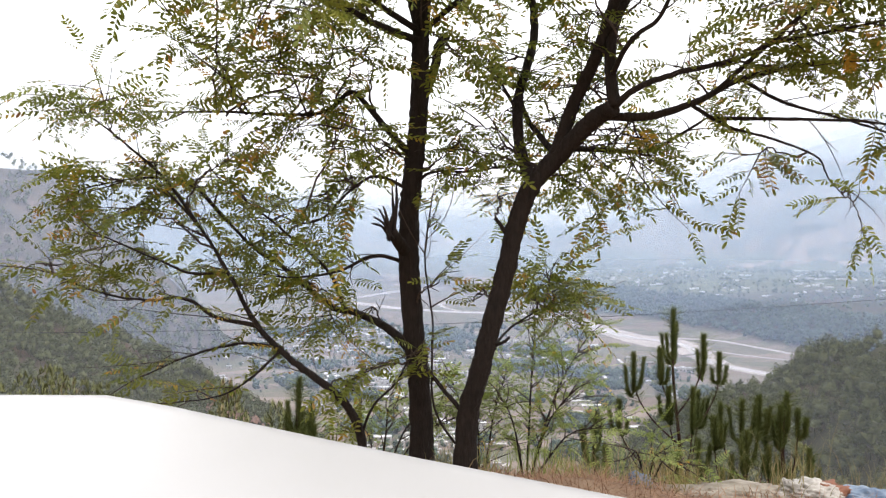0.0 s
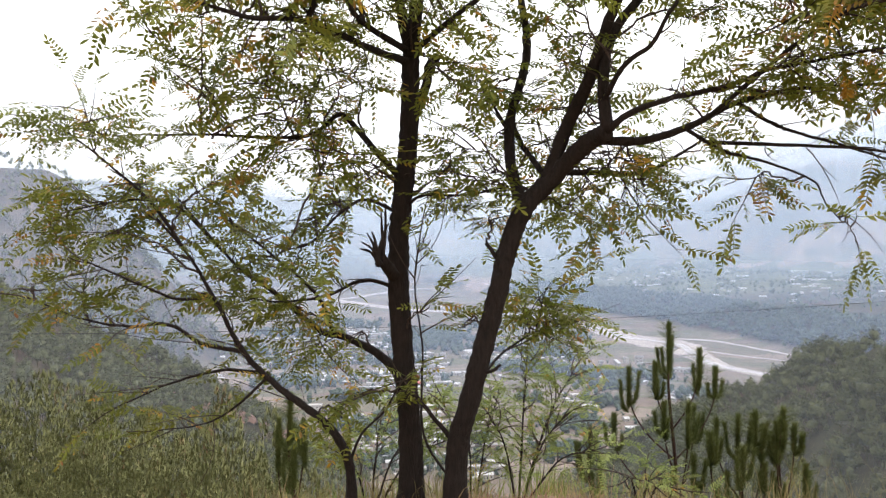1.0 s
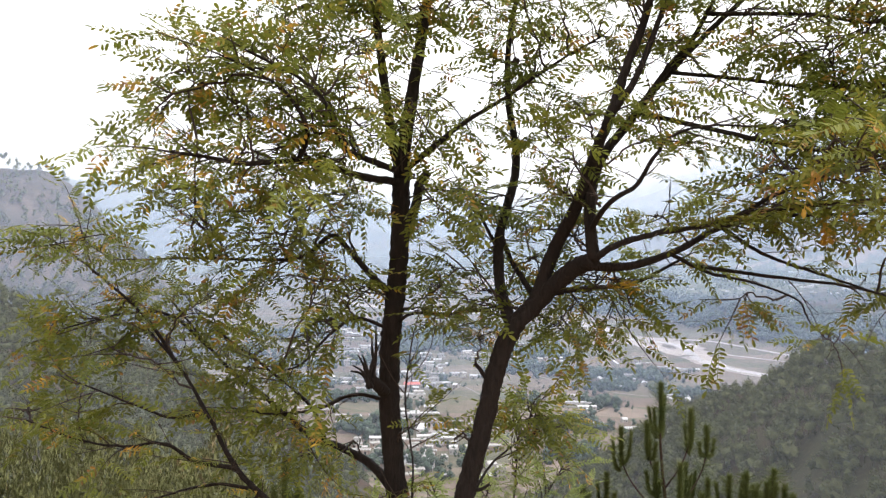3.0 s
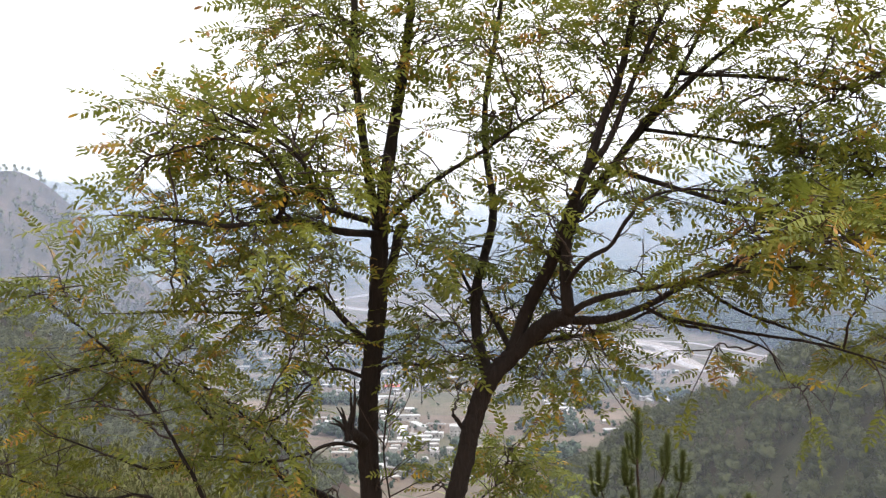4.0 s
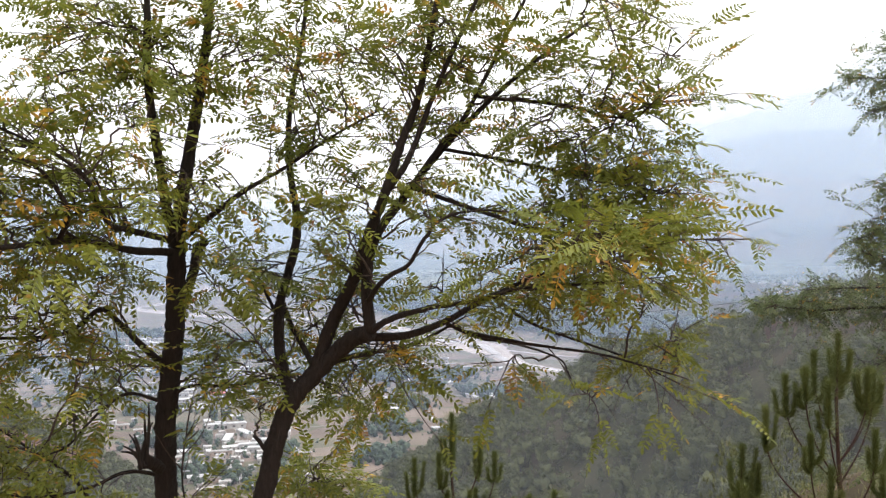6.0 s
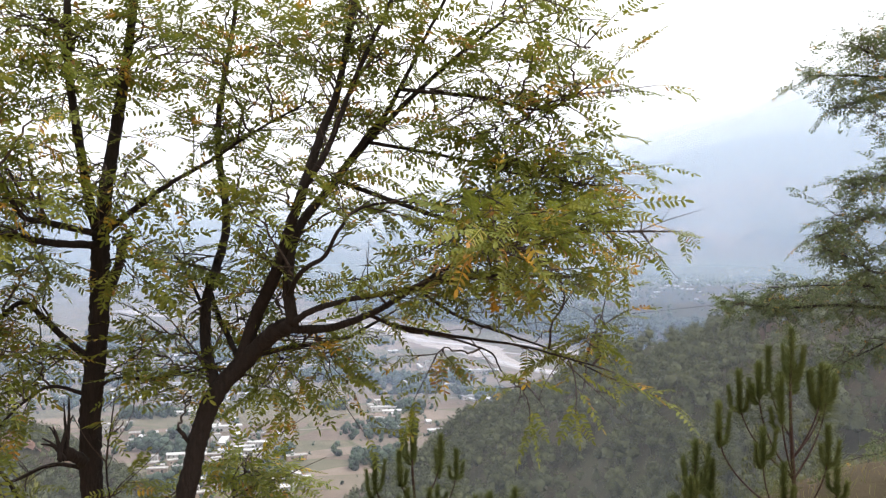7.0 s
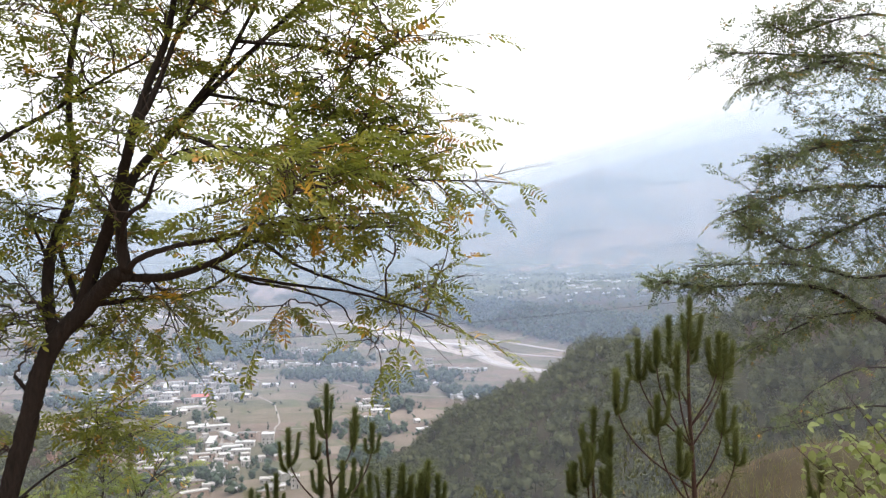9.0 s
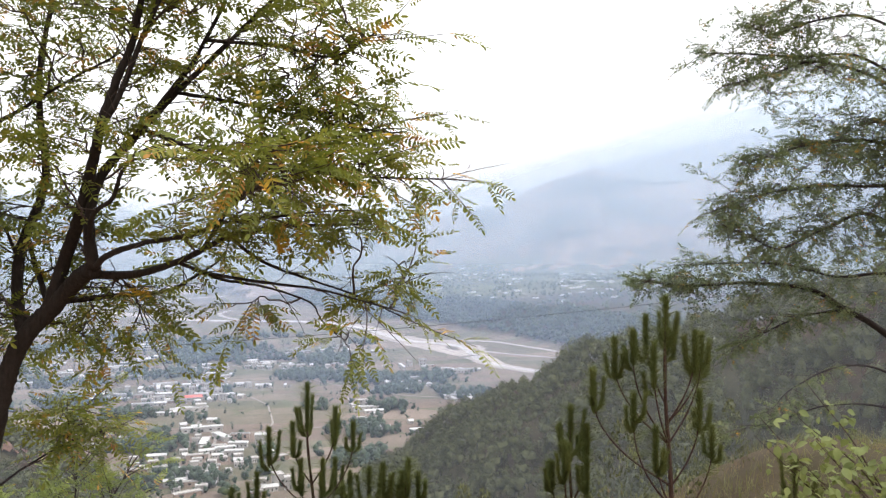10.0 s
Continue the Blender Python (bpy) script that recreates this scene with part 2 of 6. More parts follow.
def tube(soup, line, radii, sides=8, rough=0.0, rng=None, close=True):
    line, radii = tidy(line), tidy(radii)
    d = np.gradient(line, axis=0)
    d /= np.linalg.norm(d, axis=1)[:, None] + 1e-9
    ref = np.array([0.31, 0.95, 0.05])
    u = np.cross(d, ref)
    u /= np.linalg.norm(u, axis=1)[:, None] + 1e-9
    w = np.cross(d, u)
    a = np.linspace(0, 2 * math.pi, sides, endpoint=False)
    ring = np.cos(a)[None, :, None] * u[:, None] + np.sin(a)[None, :, None] * w[:, None]
    r = np.repeat(radii[:, None], sides, 1)
    if rough and rng is not None:
        r = r * (1 + rough * rng.standard_normal(r.shape))
    v = (line[:, None] + ring * r[:, :, None]).reshape(-1, 3)
    n = len(line)
    f = [(i * sides + j, i * sides + (j + 1) % sides, (i + 1) * sides + (j + 1) % sides, (i + 1) * sides + j) for i in range(n - 1) for j in range(sides)]
    if close:
        f += [tuple(range(sides))[::-1], tuple((n - 1) * sides + j for j in range(sides))]
    soup.add(v, f)


def frames_from(d, roll):
    """Rotation matrices whose y axis is d, turned round it by roll."""
    d = d / (np.linalg.norm(d, axis=1)[:, None] + 1e-9)
    up = np.array([0.0, 0.0, 1.0])
    x = np.cross(d, up)
    bad = np.linalg.norm(x, axis=1) < 1e-3
    x[bad] = (1, 0, 0)
    x /= np.linalg.norm(x, axis=1)[:, None]
    z = np.cross(x, d)
    c, s = np.cos(roll)[:, None], np.sin(roll)[:, None]
    return np.stack([x * c + z * s, d, -x * s + z * c], axis=2)


def scatter(name, template, places, turns, sizes, material, smooth=True):
    """One mesh of many copies of a template (verts, faces)."""
    tv, tf = template
    v = np.einsum("nij,vj->nvi", turns, tv) * sizes[:, None, None] + places[:, None, :]
    k = np.arange(len(places)) * len(tv)
    faces = []
    for f in tf:
        faces.append(k[:, None] + np.array(f)[None])
    faces = [tuple(x) for block in faces for x in block.tolist()]
    return from_arrays(name, v.reshape(-1, 3), faces, material, smooth)


# ---- ground ----
def waves(x, y, size, seed):
    """Smooth unevenness of about unit height."""
    r = np.random.default_rng(seed)
    h = np.zeros_like(x)
    for k in range(5):
        a, p, q = r.uniform(0, math.pi), r.uniform(0, 6.3), size / (1.0 + 0.9 * k)
        h += np.sin((x * math.cos(a) + y * math.sin(a)) * 2 * math.pi / q + p) / (1 + 0.7 * k)
    return h * 0.5


def soft_max(a, b, k):
    return np.logaddexp(a / k, b / k) * k


FLOOR = -195.0


def height(x, y):
    x, y = tidy(x), tidy(y)
    az, r = np.degrees(np.arctan2(x, y)), np.hypot(x, y)
    edge = y - 4.9 + 0.5 * np.clip(-x - 0.8, 0, 1) - 0.25 * np.sin(x * 1.3) + 0.02 * x * x * (x > 0)
    fall = (0.45 - 0.12 * np.clip((-x - 2.5) / 7, 0, 1)) * np.logaddexp(0, edge / 0.5) * 0.5
    knoll = -0.12 - fall - 0.15 * np.clip(np.abs(x) - 9, 0, None) + 0.05 * waves(x, y, 3.0, 1) * (r < 60)
    knoll = knoll + 0.10 * np.exp(-(((x - 0.6) / 1.6) ** 2 + ((y - 3.7) / 0.7) ** 2)) + np.clip(-6 - y, 0, 400) * 0.35 - 0.09 * np.clip((x - 0.7) / 0.7, 0, 1)
    knoll = knoll + 3.1 * np.exp(-(((x - 11.5) / 4) ** 2 + ((y - 12) / 5) ** 2))
    left = -34 - 0.55 * (x + 230) - 0.12 * (y - 450) - 0.5 * np.clip(y - 530, 0, None)
    crest_l = -230 - 0.4 * (450 - y)
    left = np.where(x < crest_l, left - 1.0 * (crest_l - x), left) + 7 * waves(x, y, 160, 2)
    zr = np.interp(y, [0, 126, 320, 380, 440, 517, 577, 635, 675], [45, 15, -23, -38, -60, -87, -112, -155, -196])
    xr = np.interp(y, [0, 126, 320, 440, 517, 577, 635, 675], [190, 195, 205, 192, 186, 164, 136, 79])
    right = zr + np.where(x < xr, 0.7 * (x - xr), -0.5 * (x - xr)) + 5 * waves(x, y, 110, 3) - 8
    right = np.where(y > 675, -300.0, right)
    mount = 135 - 0.55 * (x + 680) - 0.45 * np.clip(x + 545, 0, None) - 0.5 * np.abs(y - 1340) + 18 * waves(x, y, 420, 4)
    mount = np.where(x < -680, mount + 0.7 * (x + 680), mount)
    s = 0.952 * (x - 445) + 0.305 * (y - 2067) + 40 * waves(x, y, 700, 5)
    terrace = FLOOR - 40 + 100 * np.clip((s + 50) / 240, 0, 1) ** 0.8 + 0.07 * np.clip(s - 190, 0, 500)
    near_e = np.interp(az, [-60, -12, -4, 4, 10, 12.9, 15.9, 19.8, 21.7, 23.6, 25.5, 27.3, 31, 34.5, 45, 80], [0.09, 0.04, 0.02, 0.004, 0.018, 0.031, 0.048, 0.0615, 0.0747, 0.0878, 0.095, 0.094, 0.084, 0.088, 0.09, 0.1])
    far_e = np.interp(az, [-60, -12, 0, 10, 16, 22, 25.5, 27.3, 29.1, 31.7, 34.5, 45, 80], [0.1, 0.055, 0.035, 0.02, 0.04, 0.065, 0.09, 0.1, 0.108, 0.121, 0.129, 0.137, 0.14])
    near_r = near_e * 3900 - 0.66 * np.abs(r - 3900) + (12 + 45 * np.clip(np.abs(r - 3900) / 450, 0, 1)) * waves(x, y, 620, 7)
    near_r = np.where(r > 2300, near_r, -400.0)
    far_r = np.where(r > 3900, far_e * 4750 - 0.9 * np.abs(r - 4750), -400.0)
    far = soft_max(near_r, far_r, 10.0) + 16 * waves(x, y, 500, 6) * (r > 3000)
    z = soft_max(np.full_like(x, FLOOR), left, 4.0)
    for h in (right, mount, terrace, far):
        z = soft_max(z, h, 4.0)
    back = np.where(y < 0, np.clip(-y - 60, 0, None) * 0.3 - 60, -400)
    z = np.where(r < 600, np.where(r < 90, np.maximum(z, knoll), soft_max(z, knoll, 3.0)), z)
    return np.where(r < 40, knoll, np.maximum(z, back))


def build_ground():
    fine = np.radians(np.arange(-62, 78, 0.4))
    coarse = np.radians(np.arange(78, 298, 4.0))
    az = np.concatenate([fine, coarse])
    r = np.concatenate([[0.02], np.geomspace(0.4, 4950, 250)])
    a, q = np.meshgrid(az, r)
    x, y = q * np.sin(a), q * np.cos(a)
    v = np.stack([x, y, height(x, y)], -1).reshape(-1, 3)
    n, k = len(r), len(az)
    i, j = np.meshgrid(np.arange(n - 1), np.arange(k), indexing="ij")
    f = np.stack([i * k + j, i * k + (j + 1) % k, (i + 1) * k + (j + 1) % k, (i + 1) * k + j], -1).reshape(-1, 4)[:, ::-1]
    piece("ground", from_arrays("ground", v, f, M_GROUND), None, "sloping brown hillside falling to a wide farmed valley", "ground", kind="structure")


build_ground()


def ribbon(name, pts, widths, material, label, category, lift=0.6, wobble=0.0):
    line, t = spline([(x, y, 0) for x, y in pts], 14)
    w = np.interp(t, np.linspace(0, 1, len(widths)), widths) / 2
    d = np.gradient(line, axis=0)
    d /= np.linalg.norm(d, axis=1)[:, None]
    side = np.stack([-d[:, 1], d[:, 0], 0 * t], 1)
    r = np.random.default_rng(len(pts) + int(abs(pts[0][0])))
    wl_, wr_ = w * (1 + wobble * r.uniform(-1, 1, len(w))), w * (1 + wobble * r.uniform(-1, 1, len(w)))
    cols = [line + side * wl_[:, None], line + side * wl_[:, None] * 0.3, line - side * wr_[:, None] * 0.3, line - side * wr_[:, None]]
    v = np.stack(cols, 1).reshape(-1, 3)
    v[:, 2] = height(v[:, 0], v[:, 1]) + lift
    f = [(i * 4 + j, i * 4 + j + 1, i * 4 + j + 5, i * 4 + j + 4) for i in range(len(line) - 1) for j in range(3)]
    return piece(name, from_arrays(name, v, f, material), None, label, category, kind="structure")


ribbon("river_bed", [(-330, 2720), (-234, 2556), (-111, 2389), (-7, 2300), (78, 2262), (178, 2235), (245, 2185), (307, 2110), (344, 2000), (371, 1860), (396, 1730), (428, 1650), (452, 1560), (455, 1440), (456, 1320), (488, 1246), (540, 1160)],
       [40, 60, 50, 52, 64, 72, 46, 70, 78, 70, 78, 130, 120, 56, 40, 40, 40], M_GRAVEL, "wide pale gravel bed of a shallow valley river", "river bed", 0.6, 0.12)
ribbon("river_branch", [(-360, 2600), (-256, 2786), (-145, 3119), (-52, 3296), (78, 3414)], [20, 34, 44, 40, 30], M_GRAVEL, "pale upper channel of the braided river", "river bed", 0.9, 0.3)
ribbon("river_branch", [(-120, 3800), (-14, 3860), (92, 3706)], [20, 36, 24], M_GRAVEL, "distant pale channel of the braided river", "river bed", 0.9, 0.3)
ribbon("river_branch", [(78, 2270), (40, 2380), (20, 2500), (45, 2610), (78, 2660)], [14, 16, 14, 14, 10], M_GRAVEL, "narrow winding side channel of the river", "river bed", 0.9, 0.3)
ribbon("river_branch", [(440, 1690), (498, 1676), (557, 1645), (589, 1565), (621, 1456), (640, 1390)], [44, 26, 18, 15, 13, 12], M_GRAVEL, "narrow pale side channel of the river", "river bed", 0.9, 0.2)
ribbon("river_branch", [(452, 1560), (475, 1520), (523, 1447), (568, 1395), (610, 1350)], [26, 18, 11, 10, 8], M_GRAVEL, "narrow pale side channel of the river", "river bed", 0.9, 0.2)
ribbon("river_water", [(-7, 2292), (78, 2250), (178, 2227), (245, 2180), (307, 2096), (344, 1982), (371, 1843), (392, 1710), (425, 1660), (470, 1585), (462, 1480), (450, 1400), (455, 1318), (488, 1246), (540, 1160)],
       [16, 22, 26, 18, 20, 22, 24, 30, 22, 20, 16, 18, 20, 22, 20], M_WATER, "silty pale river water in braided gravel", "water", 1.1, 0.25)
M_BAR = plain("weedy_gravel_bar", (0.08, 0.07, 0.055), (0.14, 0.12, 0.1), 0.06)
ribbon("gravel_bar", [(449, 1520), (447, 1537), (446, 1555), (447, 1573), (449, 1590)], [2, 17, 22, 17, 2], M_BAR, "low weedy gravel bar in the river bed", "gravel bar", 1.6, 0.1)
ribbon("gravel_bar", [(420, 1405), (432, 1424), (448, 1436), (462, 1440)], [3, 12, 10, 2], M_BAR, "low weedy gravel bar beside the channel", "gravel bar", 1.6, 0.15)
ribbon("gravel_bar", [(300, 2050), (322, 2000), (340, 1930), (348, 1880)], [3, 16, 14, 2], M_BAR, "long weedy gravel bar along the river", "gravel bar", 1.6, 0.15)
ribbon("dirt_road", [(52, 790), (52, 840), (59, 917), (66, 952), (67, 1028), (65, 1066), (40, 1150)], [2, 2, 2.4, 2.4, 2, 2, 1.6], M_ROAD, "pale dirt track between bare fields", "road", 0.5)
ribbon("dirt_road", [(-10, 733), (0, 830), (4, 899), (-8, 941), (-13, 966), (-9, 1014), (-11, 1068), (-24, 1152), (-30, 1290)], [3, 3, 3, 3, 4, 4, 4, 3, 3], M_ROAD, "pale village road winding among houses", "road", 0.5)
ribbon("dirt_road", [(4, 899), (26, 904), (59, 909), (120, 915)], [2.5, 2.5, 2.5, 2], M_ROAD, "pale field track beside the village", "road", 0.5)
ribbon("dirt_road", [(-260, 1600), (-60, 1498), (66, 1382), (120, 1289), (198, 1138), (248, 1080), (300, 1050)], [3, 3, 2.5, 2.5, 2.5, 2.5, 2.5], M_ROAD, "pale valley road past fields and trees", "road", 0.5)


ribbon("bare_fields", [(700, 3490), (830, 3470), (983, 3433), (1090, 3360), (1182, 3280), (1332, 3046), (1487, 2900), (1728, 2877)], [30, 80, 150, 110, 170, 120, 120, 40], plain("pink_bare_field", (0.3, 0.2, 0.16), (0.42, 0.29, 0.23), 0.01), "pinkish bare fields on the far terrace", "fields", 2.0, 0.4)
ribbon("earth_bank", [(-150, 455), (-125, 480), (-100, 497), (-78, 515), (-55, 545)], [20, 34, 40, 36, 20], plain("bare_reddish_earth", (0.14, 0.075, 0.05), (0.24, 0.14, 0.1), 0.2), "bare reddish earth bank on the wooded hill", "earth bank", 0.8, 0.25)

RIVER = [(-330, 2720), (-111, 2389), (78, 2262), (245, 2185), (344, 2000), (396, 1730), (452, 1560), (456, 1320), (540, 1160)]


def off_river(x, y):
    """How far a place lies from the river."""
    best = np.full_like(tidy(x), 1e9)
    for (ax, ay), (bx, by) in zip(RIVER, RIVER[1:]):
        t = np.clip(((x - ax) * (bx - ax) + (y - ay) * (by - ay)) / ((bx - ax) ** 2 + (by - ay) ** 2), 0, 1)
        best = np.minimum(best, np.hypot(x - ax - t * (bx - ax), y - ay - t * (by - ay)))
    return best


# ---- tinted sheets that stand in for haze over the valley ----
def haze_tint_mat(name, share, z0, z1, r, tint, lift):
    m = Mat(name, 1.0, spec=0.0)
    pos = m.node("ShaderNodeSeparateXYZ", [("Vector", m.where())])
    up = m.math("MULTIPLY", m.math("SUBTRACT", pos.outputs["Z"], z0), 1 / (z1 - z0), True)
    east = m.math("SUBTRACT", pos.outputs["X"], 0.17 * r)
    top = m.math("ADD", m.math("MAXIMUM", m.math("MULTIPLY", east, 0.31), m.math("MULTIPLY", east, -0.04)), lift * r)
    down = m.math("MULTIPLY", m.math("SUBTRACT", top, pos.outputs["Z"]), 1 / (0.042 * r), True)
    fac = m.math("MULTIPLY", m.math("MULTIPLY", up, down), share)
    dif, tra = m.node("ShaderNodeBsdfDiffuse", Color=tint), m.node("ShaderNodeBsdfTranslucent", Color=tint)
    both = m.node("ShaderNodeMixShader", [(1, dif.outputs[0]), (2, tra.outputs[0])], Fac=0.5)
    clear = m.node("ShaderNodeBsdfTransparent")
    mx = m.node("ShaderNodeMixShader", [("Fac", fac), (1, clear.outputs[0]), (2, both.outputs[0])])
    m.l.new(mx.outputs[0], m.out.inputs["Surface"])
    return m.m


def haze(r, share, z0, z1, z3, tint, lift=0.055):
    """A tinted see-through sheet standing across the valley at distance r, painted to stand in for haze; it fades out
    towards the ground and above a line fitted to the ranges.
    """
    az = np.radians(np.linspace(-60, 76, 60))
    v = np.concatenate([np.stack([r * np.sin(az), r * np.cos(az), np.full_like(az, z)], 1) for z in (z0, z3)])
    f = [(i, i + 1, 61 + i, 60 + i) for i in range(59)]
    piece("haze", from_arrays("haze", v, f, haze_tint_mat("painted_valley_haze", share, z0, z1, r, (*tint, 1), lift)), None, "see-through pale blue sheet painted to stand in for valley haze", "haze", kind="structure")


# sheet tints and shares paint the far ground paler and bluer with distance
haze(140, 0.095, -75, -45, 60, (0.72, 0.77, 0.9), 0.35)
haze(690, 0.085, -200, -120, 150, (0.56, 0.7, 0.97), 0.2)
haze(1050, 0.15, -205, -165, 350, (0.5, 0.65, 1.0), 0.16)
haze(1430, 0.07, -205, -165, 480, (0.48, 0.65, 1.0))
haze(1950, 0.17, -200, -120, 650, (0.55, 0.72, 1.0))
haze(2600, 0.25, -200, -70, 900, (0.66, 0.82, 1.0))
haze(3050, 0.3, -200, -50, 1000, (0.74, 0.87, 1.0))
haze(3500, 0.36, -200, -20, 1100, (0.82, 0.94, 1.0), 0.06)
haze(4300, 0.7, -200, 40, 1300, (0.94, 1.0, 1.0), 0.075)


# ---- woods ----
def unit(rng, n):
    d = rng.standard_normal((n, 3))
    return d / np.linalg.norm(d, axis=1)[:, None]


def turns_z(a):
    c, s, o, i = np.cos(a), np.sin(a), np.zeros_like(a), np.ones_like(a)
    return np.stack([np.stack([c, -s, o], 1), np.stack([s, c, o], 1), np.stack([o, o, i], 1)], 1)


def ball(level):
    bm = bmesh.new()
    bmesh.ops.create_icosphere(bm, subdivisions=level, radius=1.0)
    v, f = np.array([q.co[:] for q in bm.verts]), [tuple(q.index for q in face.verts) for face in bm.faces]
    bm.free()
    return v, f


def crown_template(seed, n, width, base, blade, cone=0.5, lobes=4, level=2):
    """A tree one unit tall: a stem, uneven leafy masses and many loose blades round them."""
    r = np.random.default_rng(seed)
    v, f = [], []
    bv, bf = ball(level)
    spots = [(r.uniform(0, 6.3), r.uniform(0.1, 0.3) * width, base + (0.86 - base) * (k + 0.5) / lobes, width * r.uniform(0.28, 0.4)) for k in range(lobes)]
    for a, q, z, size in spots:
        size *= 1 - cone * (z - base) / (1 - base)
        c = np.array([math.cos(a) * q, math.sin(a) * q, z])
        lump = 1 + 0.3 * np.sin(bv @ r.normal(0, 3.5, 3) + r.uniform(0, 6)) * np.cos(bv @ r.normal(0, 4.5, 3)) + r.normal(0, 0.1, len(bv))
        k = len(v)
        v += list(c + bv * (lump * size)[:, None] * np.array([1, 1, 0.85]))
        f += [tuple(i + k for i in face) for face in bf]
    for k in range(n):
        a, q, z, size = spots[k % lobes]
        size *= 1 - cone * (z - base) / (1 - base)
        c = np.array([math.cos(a) * q, math.sin(a) * q, z])
        p = c + unit(r, 1)[0] * size * r.uniform(0.85, 1.3)
        e1, e2 = unit(r, 2) * blade * r.uniform(0.6, 1.4)
        i = len(v)
        v += [p - e1 * 1.1, p + e1 + e2 * 0.4, p + e1 - e2 * 0.4]
        f += [(i, i + 1, i + 2)]
    i = len(v)
    t = 0.016
    v += [np.array(p) for p in ((t, 0, -0.1), (-t / 2, t, -0.1), (-t / 2, -t, -0.1), (0, 0, 0.85))]
    f += [(i, i + 1, i + 3), (i + 1, i + 2, i + 3), (i + 2, i, i + 3)]
    return np.array(v), f


def soft_normals(tv, mid=0.5):
    """Normals that turn outwards from the middle of a crown, as the mass of its leaves does."""
    n = tv - np.array([0, 0, mid])
    n[:, 2] = n[:, 2] * 0.8 + 0.12
    n = n / (np.linalg.norm(n, axis=1)[:, None] + 1e-6) + np.random.default_rng(len(tv)).normal(0, 0.42, n.shape)
    return n / (np.linalg.norm(n, axis=1)[:, None] + 1e-6)


def wood(name, label, category, xy, sizes, templates, material, sink=0.02, soft=True):
    rng = np.random.default_rng(len(xy))
    xy = tidy(xy)
    z = height(xy[:, 0], xy[:, 1])
    pl = np.column_stack([xy, z - sink * sizes])
    pick = rng.integers(0, len(templates), len(xy))
    soup_v, soup_f, soup_n, n = [], [], [], 0
    for k, (tv, tf) in enumerate(templates):
        m = pick == k
        if not m.any():
            continue
        tr = turns_z(rng.uniform(0, 6.3, m.sum()))
        wide = rng.uniform(0.8, 1.25, m.sum())[:, None, None] * np.array([1, 1, 0]) + np.array([0, 0, 1])
        v = np.einsum("nij,vj->nvi", tr, tv) * wide * sizes[m][:, None, None] + pl[m][:, None]
        base = n + np.arange(m.sum()) * len(tv)
        fa = (base[:, None, None] + np.array(tf)[None]).reshape(-1, 3)
        soup_v.append(v.reshape(-1, 3))
        soup_n.append(np.einsum("nij,vj->nvi", tr, soft_normals(tv)).reshape(-1, 3))
        soup_f.append(fa)
        n += v.shape[0] * v.shape[1]
    me = from_arrays(name, np.vstack(soup_v), np.vstack(soup_f), material, soft)
    if soft:
        me.normals_split_custom_set_from_vertices(np.vstack(soup_n).tolist())
    return piece(name, me, None, label, category, kind="stuff")


def grow(seed, n, box, keep):
    r = np.random.default_rng(seed)
    x, y = r.uniform(box[0], box[1], n), r.uniform(box[2], box[3], n)
    m = keep(x, y, r.uniform(0, 1, n))
    return np.column_stack([x[m], y[m]]), r


def pine_template(seed, n, width, blade):
    """A pine one unit tall: a thin stem, a small core and a loose crown of upturned needle tufts in uneven storeys."""
    r = np.random.default_rng(seed)
    v, f = [], []
    bv, bf = ball(1)
    base = r.uniform(0.22, 0.4)
    lean = r.normal(0, 0.03, 2)
    for z, size in ((0.48, 0.26), (0.7, 0.18)) if n > 100 else ((0.58, 0.26),):
        k = len(v)
        v += list(np.array([lean[0], lean[1], z]) + bv * (1 + r.normal(0, 0.25, len(bv)))[:, None] * size * width * np.array([1, 1, 1.2]))
        f += [tuple(i + k for i in face) for face in bf]
    side = r.uniform(0.6, 1.15, 7)
    for k in range(n):
        h = r.uniform(0, 1) ** 1.15
        a = r.uniform(0, 6.3)
        q = width * 0.5 * min(1, h / 0.16) ** 0.6 * (1 - h) ** 0.48 * side[int(a + 5 * h) % 7] * r.uniform(0.45, 1.05)
        p = np.array([math.cos(a) * q + lean[0] * h, math.sin(a) * q + lean[1] * h, base + (1 - base) * h])
        out = np.array([math.cos(a), math.sin(a), r.uniform(0.2, 1.3)]) + r.normal(0, 0.35, 3)
        across = np.cross(out, r.normal(0, 1, 3))
        out *= blade * r.uniform(0.7, 1.5) / np.linalg.norm(out)
        across *= blade * r.uniform(0.25, 0.5) / np.linalg.norm(across)
        i = len(v)
        v += [p - out * 0.6 - across, p - out * 0.4 + across, p + out]
        f += [(i, i + 1, i + 2)]
    i = len(v)
    t = 0.014
    v += [np.array(p) for p in ((t, 0, -0.1), (-t / 2, t, -0.1), (-t / 2, -t, -0.1), (0, 0, 0.9))]
    f += [(i, i + 1, i + 3), (i + 1, i + 2, i + 3), (i + 2, i, i + 3)]
    return np.array(v), f


PINES = [pine_template(s, 230, 0.7, 0.043) for s in (1, 2, 3, 4, 5)]
MIDDLING = [pine_template(s, 72, 0.72, 0.069) for s in (1, 2, 3, 4, 5)]
SPARSE = [pine_template(s, 12, 0.7, 0.15) for s in (1, 2, 3)]
ROUND = [crown_template(s, 46, 0.85, 0.12, 0.075, 0.3, 4, 1) for s in (5, 6, 7, 11)]
BUSHY = [crown_template(s, 8, 0.95, 0.2, 0.12, 0.3, 2, 1) for s in (5, 6, 7)]
POPLAR = [crown_template(s, 30, 0.36, 0.1, 0.07, 0.5, 4, 1) for s in (8, 9)]


